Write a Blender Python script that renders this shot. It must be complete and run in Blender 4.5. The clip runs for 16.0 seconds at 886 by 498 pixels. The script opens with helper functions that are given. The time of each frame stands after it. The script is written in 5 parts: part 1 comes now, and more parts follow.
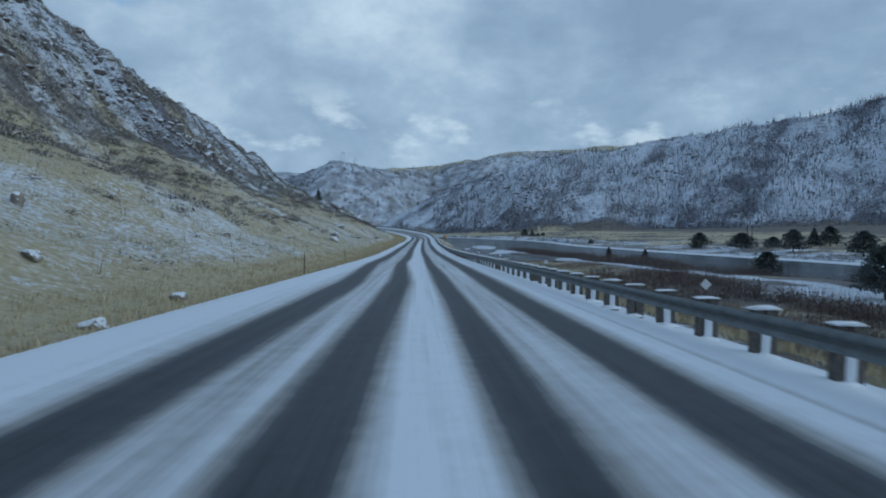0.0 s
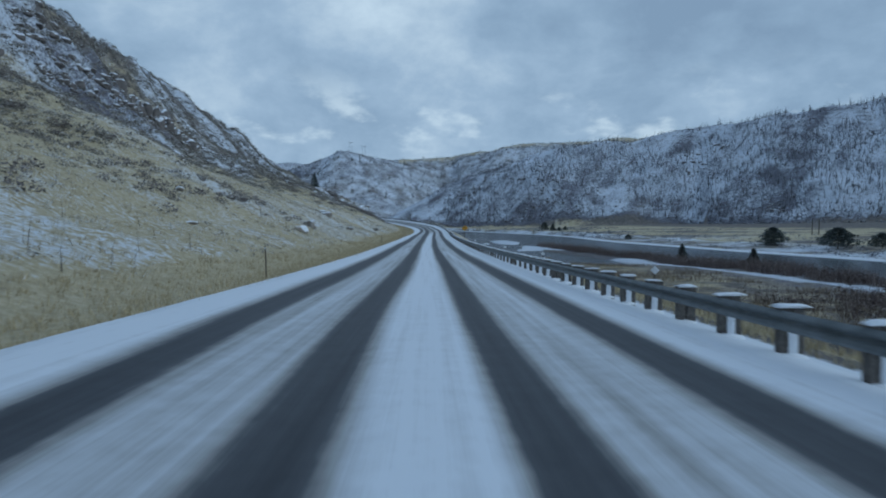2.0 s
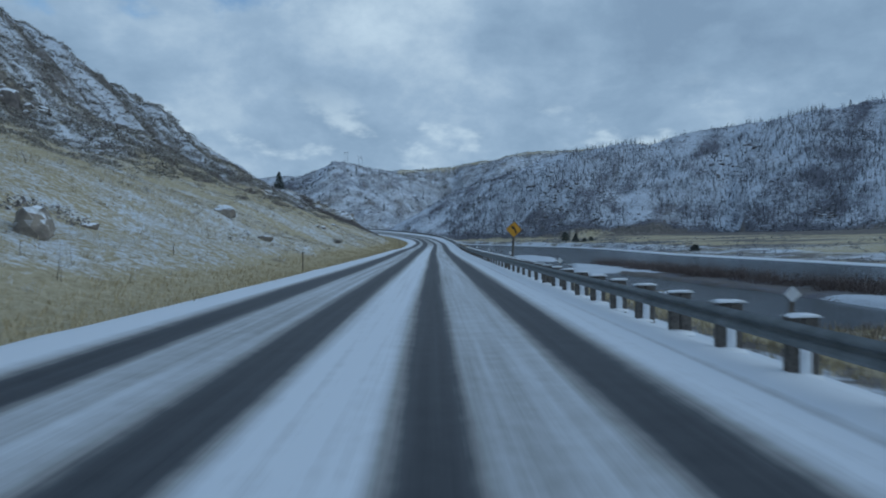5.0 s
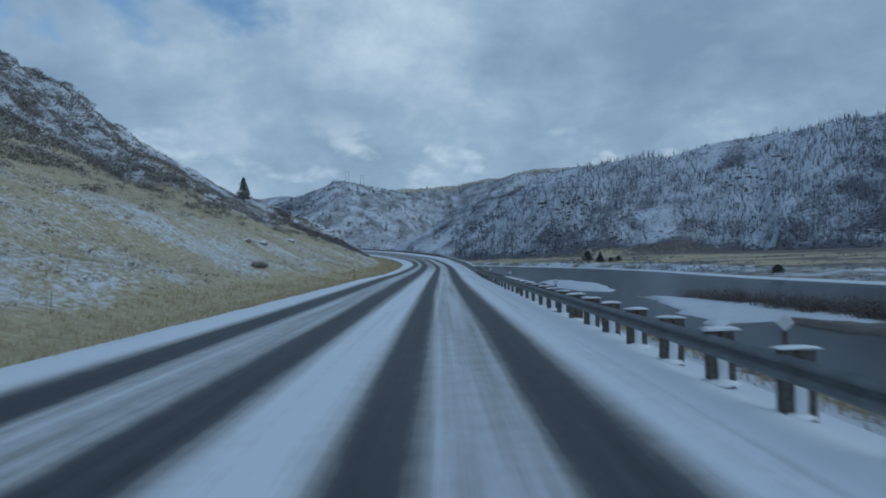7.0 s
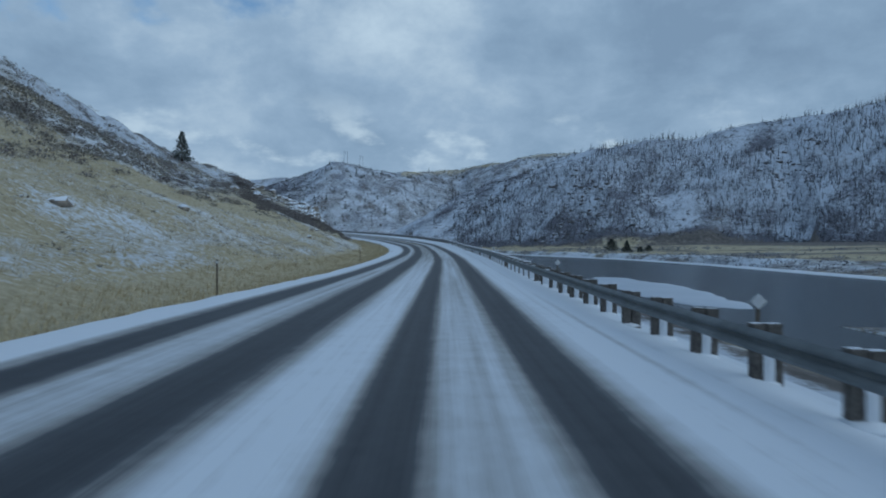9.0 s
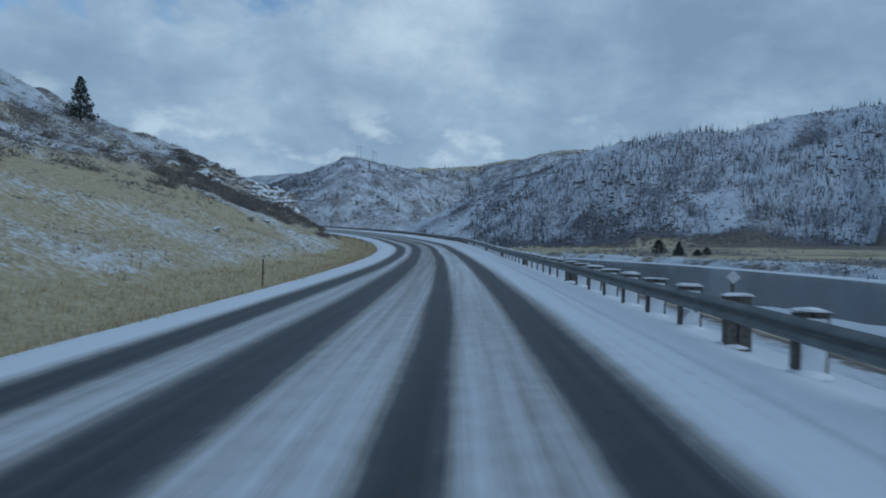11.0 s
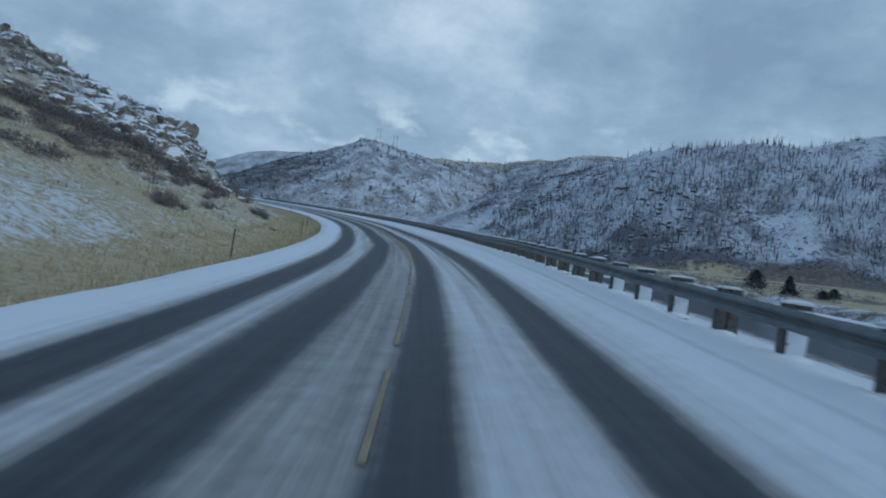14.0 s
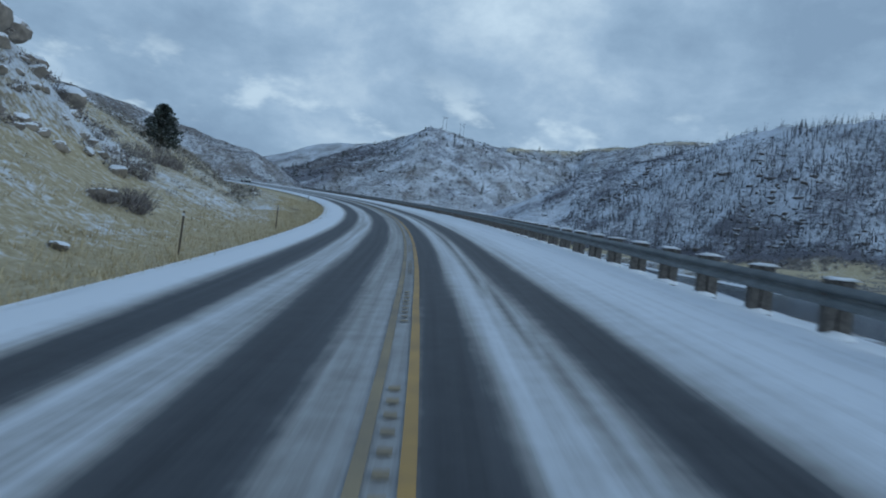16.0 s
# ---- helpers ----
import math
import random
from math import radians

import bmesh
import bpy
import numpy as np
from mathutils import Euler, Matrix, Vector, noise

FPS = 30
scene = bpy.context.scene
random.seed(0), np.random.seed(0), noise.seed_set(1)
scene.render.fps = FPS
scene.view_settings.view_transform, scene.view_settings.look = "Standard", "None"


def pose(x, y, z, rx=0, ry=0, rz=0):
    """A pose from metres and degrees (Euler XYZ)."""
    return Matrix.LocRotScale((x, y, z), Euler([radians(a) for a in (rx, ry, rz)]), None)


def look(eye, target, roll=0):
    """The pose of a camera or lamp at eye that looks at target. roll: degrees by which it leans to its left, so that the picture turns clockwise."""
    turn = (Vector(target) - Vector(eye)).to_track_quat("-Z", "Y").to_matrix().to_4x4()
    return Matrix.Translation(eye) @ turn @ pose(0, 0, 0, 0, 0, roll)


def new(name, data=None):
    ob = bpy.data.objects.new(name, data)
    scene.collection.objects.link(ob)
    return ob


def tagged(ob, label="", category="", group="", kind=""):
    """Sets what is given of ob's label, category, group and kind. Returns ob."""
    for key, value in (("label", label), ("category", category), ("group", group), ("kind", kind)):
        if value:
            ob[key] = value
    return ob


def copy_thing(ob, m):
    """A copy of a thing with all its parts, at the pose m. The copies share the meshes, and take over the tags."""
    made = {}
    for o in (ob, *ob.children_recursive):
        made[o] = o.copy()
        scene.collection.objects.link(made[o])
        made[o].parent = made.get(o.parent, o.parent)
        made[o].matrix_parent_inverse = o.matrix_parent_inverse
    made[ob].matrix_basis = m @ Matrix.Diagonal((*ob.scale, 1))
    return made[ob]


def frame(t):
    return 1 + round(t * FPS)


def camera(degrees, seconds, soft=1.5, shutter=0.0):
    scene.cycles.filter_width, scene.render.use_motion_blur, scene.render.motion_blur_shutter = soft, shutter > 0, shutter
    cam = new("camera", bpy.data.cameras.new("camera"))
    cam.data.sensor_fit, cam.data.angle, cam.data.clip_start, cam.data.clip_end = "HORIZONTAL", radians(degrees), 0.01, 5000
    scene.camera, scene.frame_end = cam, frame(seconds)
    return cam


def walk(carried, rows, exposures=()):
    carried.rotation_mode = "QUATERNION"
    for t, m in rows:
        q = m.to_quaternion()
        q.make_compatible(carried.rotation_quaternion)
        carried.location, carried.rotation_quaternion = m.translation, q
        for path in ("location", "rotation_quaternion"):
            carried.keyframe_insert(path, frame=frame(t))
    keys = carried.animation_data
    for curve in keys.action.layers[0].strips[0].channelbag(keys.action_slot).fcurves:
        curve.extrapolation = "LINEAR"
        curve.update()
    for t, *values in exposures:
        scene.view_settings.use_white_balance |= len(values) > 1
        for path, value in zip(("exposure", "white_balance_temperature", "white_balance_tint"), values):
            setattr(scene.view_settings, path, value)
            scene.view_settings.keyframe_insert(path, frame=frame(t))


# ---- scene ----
cam = camera(71.5, 16.0, soft=1.9, shutter=0.15)
PATH = [
    (0, (0.000, 0.043, 1.806), (0.811, 20.017, 1.170), -0.14),
    (0.5, (-0.076, 10.439, 1.522), (0.677, 30.415, 0.890), 0.71),
    (1, (-0.079, 20.922, 1.291), (0.582, 40.897, 0.542), 0.05),
    (1.5, (-0.115, 31.481, 1.051), (0.471, 51.456, 0.241), 0.28),
    (2, (-0.082, 42.239, 0.791), (0.429, 62.215, -0.041), 0.40),
    (2.5, (0.201, 53.203, 0.552), (0.561, 73.184, -0.225), -0.01),
    (3, (0.432, 64.304, 0.298), (0.905, 84.285, -0.447), 0.27),
    (3.5, (0.527, 75.544, 0.074), (1.047, 95.526, -0.612), 0.07),
    (4, (0.596, 87.062, -0.153), (1.107, 107.047, -0.731), -0.74),
    (6.5, (1.684, 145.423, -0.763), (2.016, 165.420, -0.640), 0.20),
    (7, (1.831, 156.801, -0.758), (2.120, 176.796, -0.444), -0.86),
    (7.5, (1.826, 168.064, -0.833), (2.256, 188.058, -0.628), -0.81),
    (8, (1.862, 179.299, -0.878), (2.228, 199.295, -0.968), -0.26),
    (8.5, (2.019, 190.436, -0.930), (2.332, 210.433, -1.053), 0.15),
    (11, (2.696, 245.840, -0.707), (2.440, 265.838, -0.864), 0.84),
    (11.5, (2.874, 256.842, -0.617), (2.937, 276.842, -0.757), 2.82),
    (12, (2.780, 267.904, -0.568), (2.924, 287.903, -0.672), 3.10),
    (12.5, (2.395, 278.709, -0.450), (2.599, 298.708, -0.557), 3.66),
    (13, (1.977, 289.539, -0.290), (2.185, 309.537, -0.418), 5.10),
    (13.5, (1.364, 300.536, -0.101), (1.580, 320.535, -0.228), 6.97),
    (14, (1.023, 311.581, 0.067), (0.319, 331.566, -0.228), 6.81),
    (14.5, (0.605, 322.558, 0.370), (-0.360, 342.532, 0.060), 7.77),
    (15, (-0.378, 333.477, 0.656), (-1.465, 353.444, 0.301), 5.85),
    (15.5, (-1.958, 344.394, 0.903), (-3.302, 364.342, 0.387), 6.15),
    (16, (-3.673, 355.454, 1.211), (-6.497, 375.238, 0.412), 6.62),
]
walk(cam, [(t, look(eye, target, roll)) for t, eye, target, roll in PATH], [(0, -0.03, 5220, -2.0), (4, -0.05, 5210, -2.0), (6.5, -0.17, 5190, -2.0), (8.5, -0.18, 5180, -2.0), (11, -0.16, 5170, -2.0), (13, -0.13, 5180, -2.0), (15, -0.02, 5200, -2.0), (16, 0.0, 5210, -2.0)])

# ---- light: broken overcast over a snowy valley ----
SUN_ELEV, SUN_ROT = radians(28), radians(101)
world = bpy.data.worlds.new("overcast_sky")
scene.world = world
world.use_nodes = True
wn, wl = world.node_tree.nodes, world.node_tree.links
wn.clear()


def wnode(kind, **values):
    n = wn.new(kind)
    for k, v in values.items():
        if k in n.inputs:
            n.inputs[k].default_value = v
    return n


sky = wn.new("ShaderNodeTexSky")
sky.sky_type, sky.sun_disc = "NISHITA", False
sky.sun_elevation, sky.sun_rotation = SUN_ELEV, SUN_ROT
tc = wn.new("ShaderNodeTexCoord")


def wmath(op, a, b=None, c=None):
    k = wn.new("ShaderNodeMath")
    k.operation = op
    for i, v in enumerate((a, b, c)):
        if isinstance(v, (int, float)):
            k.inputs[i].default_value = v
        elif v is not None:
            wl.new(v, k.inputs[i])
    return k.outputs[0]


def wstep(value, lo, hi):
    k = wn.new("ShaderNodeMapRange")
    k.interpolation_type = "SMOOTHSTEP"
    k.inputs["From Min"].default_value, k.inputs["From Max"].default_value = lo, hi
    wl.new(value, k.inputs["Value"])
    return k.outputs[0]


def toward(x, y, z):
    """One towards this direction of the sky, less round it."""
    k = wn.new("ShaderNodeVectorMath")
    k.operation = "DOT_PRODUCT"
    wl.new(tc.outputs["Generated"], k.inputs[0])
    k.inputs[1].default_value = Vector((x, y, z)).normalized()
    return k.outputs["Value"]


# a deck of broken cloud seen in perspective: heaps shrink and flatten towards the horizon
sep = wn.new("ShaderNodeSeparateXYZ")
wl.new(tc.outputs["Generated"], sep.inputs[0])
up_z = wmath("ADD", wmath("MAXIMUM", sep.outputs["Z"], 0.0), 0.42)
deck = wn.new("ShaderNodeCombineXYZ")
wl.new(wmath("DIVIDE", sep.outputs["X"], up_z), deck.inputs["X"])
wl.new(wmath("DIVIDE", sep.outputs["Y"], up_z), deck.inputs["Y"])


def deck_noise(shift, scale, detail, rough, twist=0.0):
    at = wn.new("ShaderNodeMapping")
    at.inputs["Location"].default_value = shift
    wl.new(deck.outputs[0], at.inputs[0])
    k = wnode("ShaderNodeTexNoise", Scale=scale, Detail=detail, Roughness=rough, Distortion=twist)
    wl.new(at.outputs[0], k.inputs["Vector"])
    return k.outputs["Fac"]


broad = deck_noise((3.1, 0.7, 0.0), 1.5, 4.0, 0.5, 0.3)
flat = wn.new("ShaderNodeMapping")
flat.inputs["Location"].default_value = (2.7, 8.3, 3.1)
flat.inputs["Scale"].default_value = (1.0, 1.0, 1.6)
wl.new(tc.outputs["Generated"], flat.inputs[0])
heap = wnode("ShaderNodeTexNoise", Scale=5.2, Detail=9.0, Roughness=0.6, Distortion=0.12)
wl.new(flat.outputs[0], heap.inputs["Vector"])
heaps = heap.outputs["Fac"]
tufts = deck_noise((1.7, 5.2, 4.0), 5.0, 6.0, 0.55)
thick = wmath("ADD", wmath("MULTIPLY", broad, 0.4), wmath("MULTIPLY", heaps, 0.6))
# thinner cloud where the light comes through ahead, heavier banks round the bend and on the right
thick = wmath("ADD", thick, wmath("MULTIPLY", wstep(toward(-0.2, 0.93, 0.38), 0.86, 1.0), 0.035))
thick = wmath("SUBTRACT", thick, wmath("MULTIPLY", wstep(toward(-0.44, 0.88, 0.18), 0.94, 1.0), 0.075))
thick = wmath("SUBTRACT", thick, wmath("MULTIPLY", wstep(toward(0.5, 0.85, 0.24), 0.84, 1.0), 0.06))
grey = wn.new("ShaderNodeValToRGB")
grey.color_ramp.elements[0].position, grey.color_ramp.elements[0].color = 0.33, (0.34, 0.4, 0.495, 1)
grey.color_ramp.elements[1].position, grey.color_ramp.elements[1].color = 0.68, (0.86, 0.87, 0.885, 1)
for at, tone in ((0.42, (0.41, 0.475, 0.57, 1)), (0.5, (0.5, 0.56, 0.65, 1)), (0.58, (0.66, 0.695, 0.75, 1))):
    grey.color_ramp.elements.new(at).color = tone
wl.new(thick, grey.inputs[0])
# bright sunlit tops of far heaps low over the hills
rim = wmath("MULTIPLY", wstep(tufts, 0.52, 0.68), wmath("MULTIPLY", wstep(sep.outputs["Z"], 0.06, 0.12), wmath("SUBTRACT", 1.0, wstep(sep.outputs["Z"], 0.17, 0.25))))
lit = wn.new("ShaderNodeMix")
lit.data_type = "RGBA"
lit.inputs["B"].default_value = (0.86, 0.865, 0.87, 1)
wl.new(wmath("MULTIPLY", rim, 0.75), lit.inputs["Factor"])
wl.new(grey.outputs[0], lit.inputs["A"])
# blue gaps: small ones ahead on the left, wide ones overhead
gap = deck_noise((5.5, 1.2, 9.0), 3.0, 6.0, 0.5)
open_left = wmath("MULTIPLY", wstep(gap, 0.5, 0.6), wmath("MULTIPLY", wstep(toward(-0.46, 0.82, 0.36), 0.9, 0.985), wstep(sep.outputs["Z"], 0.2, 0.3)))
open_over = wmath("MULTIPLY", wstep(gap, 0.42, 0.58), wstep(sep.outputs["Z"], 0.48, 0.7))
mixs = wn.new("ShaderNodeMix")
mixs.data_type = "RGBA"
skyk = wn.new("ShaderNodeMix")
skyk.data_type, skyk.blend_type = "RGBA", "MULTIPLY"
skyk.inputs["Factor"].default_value = 1.0
skyk.inputs["B"].default_value = (0.16, 0.16, 0.16, 1)
wl.new(sky.outputs[0], skyk.inputs["A"])
wl.new(wmath("MAXIMUM", open_left, open_over), mixs.inputs["Factor"])
wl.new(lit.outputs["Result"], mixs.inputs["A"])
wl.new(skyk.outputs["Result"], mixs.inputs["B"])
bg = wn.new("ShaderNodeBackground")
bg.inputs["Strength"].default_value = 0.81
wl.new(mixs.outputs["Result"], bg.inputs["Color"])
wout = wn.new("ShaderNodeOutputWorld")
wl.new(bg.outputs[0], wout.inputs["Surface"])

sun_data = bpy.data.lights.new("sun", "SUN")
sun_data.energy, sun_data.angle, sun_data.color = 0.65, radians(50), (1.0, 0.95, 0.88)
sun = new("sun", sun_data)
sun.matrix_world = look((0, 0, 100), (-100, 20, 45))

# ---- materials ----


def material(name):
    m = bpy.data.materials.new(name)
    m.use_nodes = True
    return m, m.node_tree.nodes, m.node_tree.links, m.node_tree.nodes["Principled BSDF"]


def ramp(nodes, stops):
    r = nodes.new("ShaderNodeValToRGB")
    e = r.color_ramp.elements
    while len(e) < len(stops):
        e.new(0.5)
    for el, (p, c) in zip(e, stops):
        el.position, el.color = p, (*c, 1)
    return r


def noise_node(nodes, links, scale, detail=4.0, rough=0.55, vec=None):
    n = nodes.new("ShaderNodeTexNoise")
    n.inputs["Scale"].default_value, n.inputs["Detail"].default_value, n.inputs["Roughness"].default_value = scale, detail, rough
    if vec is not None:
        links.new(vec, n.inputs["Vector"])
    return n


def simple(name, dark, light, scale=8.0, rough=0.8, metal=0.0, bump=0.2, per_object=False):
    """A two-tone grained surface in object space."""
    m, n, l, b = material(name)
    co = n.new("ShaderNodeTexCoord")
    a = noise_node(n, l, scale, 6, 0.6, co.outputs["Object"])
    r = ramp(n, [(0.3, dark), (0.7, light)])
    l.new(a.outputs["Fac"], r.inputs[0])
    l.new(r.outputs[0], b.inputs["Base Color"])
    b.inputs["Roughness"].default_value, b.inputs["Metallic"].default_value = rough, metal
    if bump:
        bp = n.new("ShaderNodeBump")
        bp.inputs["Strength"].default_value, bp.inputs["Distance"].default_value = bump, 0.02
        l.new(a.outputs["Fac"], bp.inputs["Height"])
        l.new(bp.outputs[0], b.inputs["Normal"])
    return m


def island(name, stops, rough=0.9):
    """Many small pieces, each with its own tone."""
    m, n, l, b = material(name)
    g = n.new("ShaderNodeNewGeometry")
    r = ramp(n, stops)
    l.new(g.outputs["Random Per Island"], r.inputs[0])
    l.new(r.outputs[0], b.inputs["Base Color"])
    b.inputs["Roughness"].default_value = rough
    return m


def snow_topped(name, dark, light, scale, level=0.55, amount=0.5):
    """Rock or wood whose upward faces hold snow."""
    m, n, l, b = material(name)
    g = n.new("ShaderNodeNewGeometry")
    a = noise_node(n, l, scale, 7, 0.62, g.outputs["Position"])
    r = ramp(n, [(0.3, dark), (0.7, light)])
    l.new(a.outputs["Fac"], r.inputs[0])
    sp = n.new("ShaderNodeSeparateXYZ")
    l.new(g.outputs["Normal"], sp.inputs[0])
    k = n.new("ShaderNodeMath")
    k.operation = "MULTIPLY_ADD"
    k.inputs[1].default_value = amount
    l.new(a.outputs["Fac"], k.inputs[0])
    l.new(sp.outputs["Z"], k.inputs[2])
    f = n.new("ShaderNodeMapRange")
    f.inputs["From Min"].default_value, f.inputs["From Max"].default_value = level + amount * 0.5, level + amount * 0.5 + 0.16
    l.new(k.outputs[0], f.inputs["Value"])
    mx = n.new("ShaderNodeMix")
    mx.data_type = "RGBA"
    mx.inputs["B"].default_value = (0.74, 0.78, 0.84, 1)
    l.new(r.outputs[0], mx.inputs["A"])
    l.new(f.outputs[0], mx.inputs["Factor"])
    l.new(mx.outputs["Result"], b.inputs["Base Color"])
    b.inputs["Roughness"].default_value = 0.88
    bp = n.new("ShaderNodeBump")
    bp.inputs["Strength"].default_value, bp.inputs["Distance"].default_value = 0.6, 0.08
    l.new(a.outputs["Fac"], bp.inputs["Height"])
    l.new(bp.outputs[0], b.inputs["Normal"])
    return m


M_SNOW = simple("snow", (0.66, 0.7, 0.76), (0.82, 0.85, 0.9), 3.0, 0.7)
M_STEEL = simple("galvanized_steel", (0.12, 0.135, 0.143), (0.21, 0.228, 0.238), 2.5, 0.62, 0.35, 0.05)
M_WOOD = snow_topped("weathered_post_wood", (0.06, 0.056, 0.052), (0.17, 0.155, 0.14), 14.0, 0.8)
M_POST = simple("rusty_steel_post", (0.07, 0.06, 0.045), (0.16, 0.13, 0.1), 20.0, 0.7, 0.3)
M_SIGN = simple("sign_yellow", (0.55, 0.27, 0.015), (0.66, 0.34, 0.02), 3.0, 0.45, 0, 0)
M_BLACK = simple("sign_black", (0.008, 0.008, 0.01), (0.02, 0.02, 0.022), 3.0, 0.5, 0, 0)
M_YELLOW = simple("yellow_road_paint", (0.24, 0.165, 0.07), (0.46, 0.29, 0.075), 1.1, 0.6, 0, 0.1)
M_REFLECT = simple("reflector_white", (0.55, 0.57, 0.6), (0.75, 0.77, 0.8), 6.0, 0.35, 0, 0)
M_BARK = simple("conifer_bark", (0.03, 0.025, 0.02), (0.08, 0.065, 0.05), 8.0, 0.9)
M_NEEDLE = island("conifer_needles", [(0.0, (0.05, 0.064, 0.062)), (0.7, (0.095, 0.113, 0.105)), (1.0, (0.21, 0.228, 0.228))])
# Trunk and brush tones lifted and blued to imitate haze over the far hills.
M_BURNT = island("haze_toned_burnt_trunks", [(0.0, (0.075, 0.078, 0.09)), (0.6, (0.14, 0.145, 0.165)), (1.0, (0.27, 0.28, 0.31))])
M_HILLBRUSH = island("haze_toned_brush", [(0.0, (0.105, 0.112, 0.135)), (0.6, (0.21, 0.222, 0.255)), (1.0, (0.42, 0.435, 0.47))])
# Purple-grey brush colour with its darks lifted for the same haze.
M_DARKBRUSH = island("dark_purple_brush", [(0.0, (0.085, 0.083, 0.096)), (0.6, (0.15, 0.147, 0.165)), (1.0, (0.34, 0.345, 0.37))])
M_SAGE = island("snow_dusted_sagebrush", [(0.0, (0.12, 0.11, 0.1)), (0.55, (0.23, 0.215, 0.19)), (0.85, (0.38, 0.365, 0.33)), (1.0, (0.6, 0.61, 0.62))])
M_BRUSH = island("bare_brush", [(0.0, (0.095, 0.086, 0.086)), (0.6, (0.18, 0.163, 0.16)), (1.0, (0.34, 0.32, 0.31))])
M_WILLOW = island("red_brown_willow", [(0.0, (0.075, 0.06, 0.058)), (0.6, (0.14, 0.11, 0.102)), (1.0, (0.22, 0.182, 0.165))])
M_GRASS = island("dry_grass_blades", [(0.0, (0.325, 0.27, 0.16)), (0.6, (0.47, 0.402, 0.252)), (1.0, (0.61, 0.545, 0.385))])
M_FROSTED, fn, fl, fb_ = material("frosted_bunch_grass")
f_geo = fn.new("ShaderNodeNewGeometry")
f_patch = noise_node(fn, fl, 0.55, 5, 0.6, f_geo.outputs["Position"])
f_sum = fn.new("ShaderNodeMath")
f_sum.operation = "MULTIPLY_ADD"
f_sum.inputs[1].default_value = 0.22
fl.new(f_geo.outputs["Random Per Island"], f_sum.inputs[0])
fl.new(f_patch.outputs["Fac"], f_sum.inputs[2])
f_ramp = ramp(fn, [(0.4, (0.29, 0.245, 0.16)), (0.51, (0.43, 0.38, 0.26)), (0.61, (0.53, 0.49, 0.385)), (0.69, (0.62, 0.615, 0.595)), (0.85, (0.72, 0.74, 0.77))])
fl.new(f_sum.outputs[0], f_ramp.inputs[0])
fl.new(f_ramp.outputs[0], fb_.inputs["Base Color"])
fb_.inputs["Roughness"].default_value = 0.9
M_STALK = island("dead_stalks", [(0.0, (0.05, 0.04, 0.03)), (1.0, (0.14, 0.11, 0.08))])
M_CLIFF = snow_topped("dark_cliff_rock", (0.07, 0.064, 0.064), (0.2, 0.18, 0.17), 0.9, 0.48, 0.5)
M_ROCK = snow_topped("snowy_boulder_rock", (0.135, 0.12, 0.106), (0.34, 0.302, 0.255), 1.6, 0.3, 0.5)

# ---- the road's line: stations every metre along the yellow centre line ----
CURVE = [(-100, 0.0), (60, -2e-05), (120, -0.000109), (180, -8.8e-05), (230, -3.5e-05), (260, 0.000419), (290, 0.001242), (330, 0.002313), (400, 0.002614), (700, 0.00261), (900, 0.0)]
BANK = [(-100, 0.0), (215, 0.14), (245, 2.43), (270, 2.65), (295, 2.96), (320, 4.02), (360, 5.35), (420, 5.26), (800, 4.0)]
GRADE = [(-100, -2.36), (60, -2.33), (120, -0.81), (180, -0.3), (240, 0.5), (300, 1.75), (360, 3.17), (450, 3.83), (800, 3.83)]
ST = np.arange(-100.0, 860.0, 1.0)
RH = np.cumsum(np.interp(ST, *zip(*CURVE)))
RH -= np.interp(0, ST, RH)
RX, RY, RZ = -np.cumsum(np.sin(RH)), np.cumsum(np.cos(RH)), np.cumsum(np.interp(ST, *zip(*GRADE)) * 0.01)
RX, RY, RZ = RX - np.interp(0, ST, RX) - 0.14, RY - np.interp(0, ST, RY), RZ - np.interp(0, ST, RZ)
RB = np.tan(np.radians(np.interp(ST, *zip(*BANK))))


def shoulder_lift(s, d):
    """How far the outer shoulder stands over the road's plane."""
    k = np.clip((d - 2.6) / 2.6, 0, 1)
    return np.interp(s, [240, 256, 268, 285, 300, 318, 332, 342, 353, 420, 480], [0, 0.08, 0.08, 0.02, 0, 0.12, 0.2, 0.22, 0.12, 0.1, 0]) * k * k * (3 - 2 * k)


def road_at(s, d, up=0.0):
    """World place at station s, d metres right of the centre line, up metres over the road's plane."""
    x, y, z, h, b = (float(np.interp(s, ST, a)) for a in (RX, RY, RZ, RH, RB))
    return (x + d * math.cos(h), y + d * math.sin(h), z + b * max(-9.0, min(9.0, d)) + float(shoulder_lift(s, d)) + up)


def heading(s):
    return float(np.interp(s, ST, RH))


def road_coords(x, y):
    """Station and distance right of the centre line for arrays of places."""
    shape = x.shape
    x, y = x.ravel(), y.ravel()
    s, d = np.empty(len(x)), np.empty(len(x))
    cx, cy = RX[::5], RY[::5]
    for i in range(0, len(x), 20000):
        xx, yy = x[i : i + 20000], y[i : i + 20000]
        n = ((xx[:, None] - cx) ** 2 + (yy[:, None] - cy) ** 2).argmin(1) * 5
        ux, uy = -np.sin(RH[n]), np.cos(RH[n])
        ox, oy = xx - RX[n], yy - RY[n]
        s[i : i + 20000] = ST[n] + ox * ux + oy * uy
        d[i : i + 20000] = ox * uy - oy * ux
    return s.reshape(shape), d.reshape(shape)


# ---- terrain ----
_perm = np.random.RandomState(5).rand(256, 256)
WATER_Z = -6.5


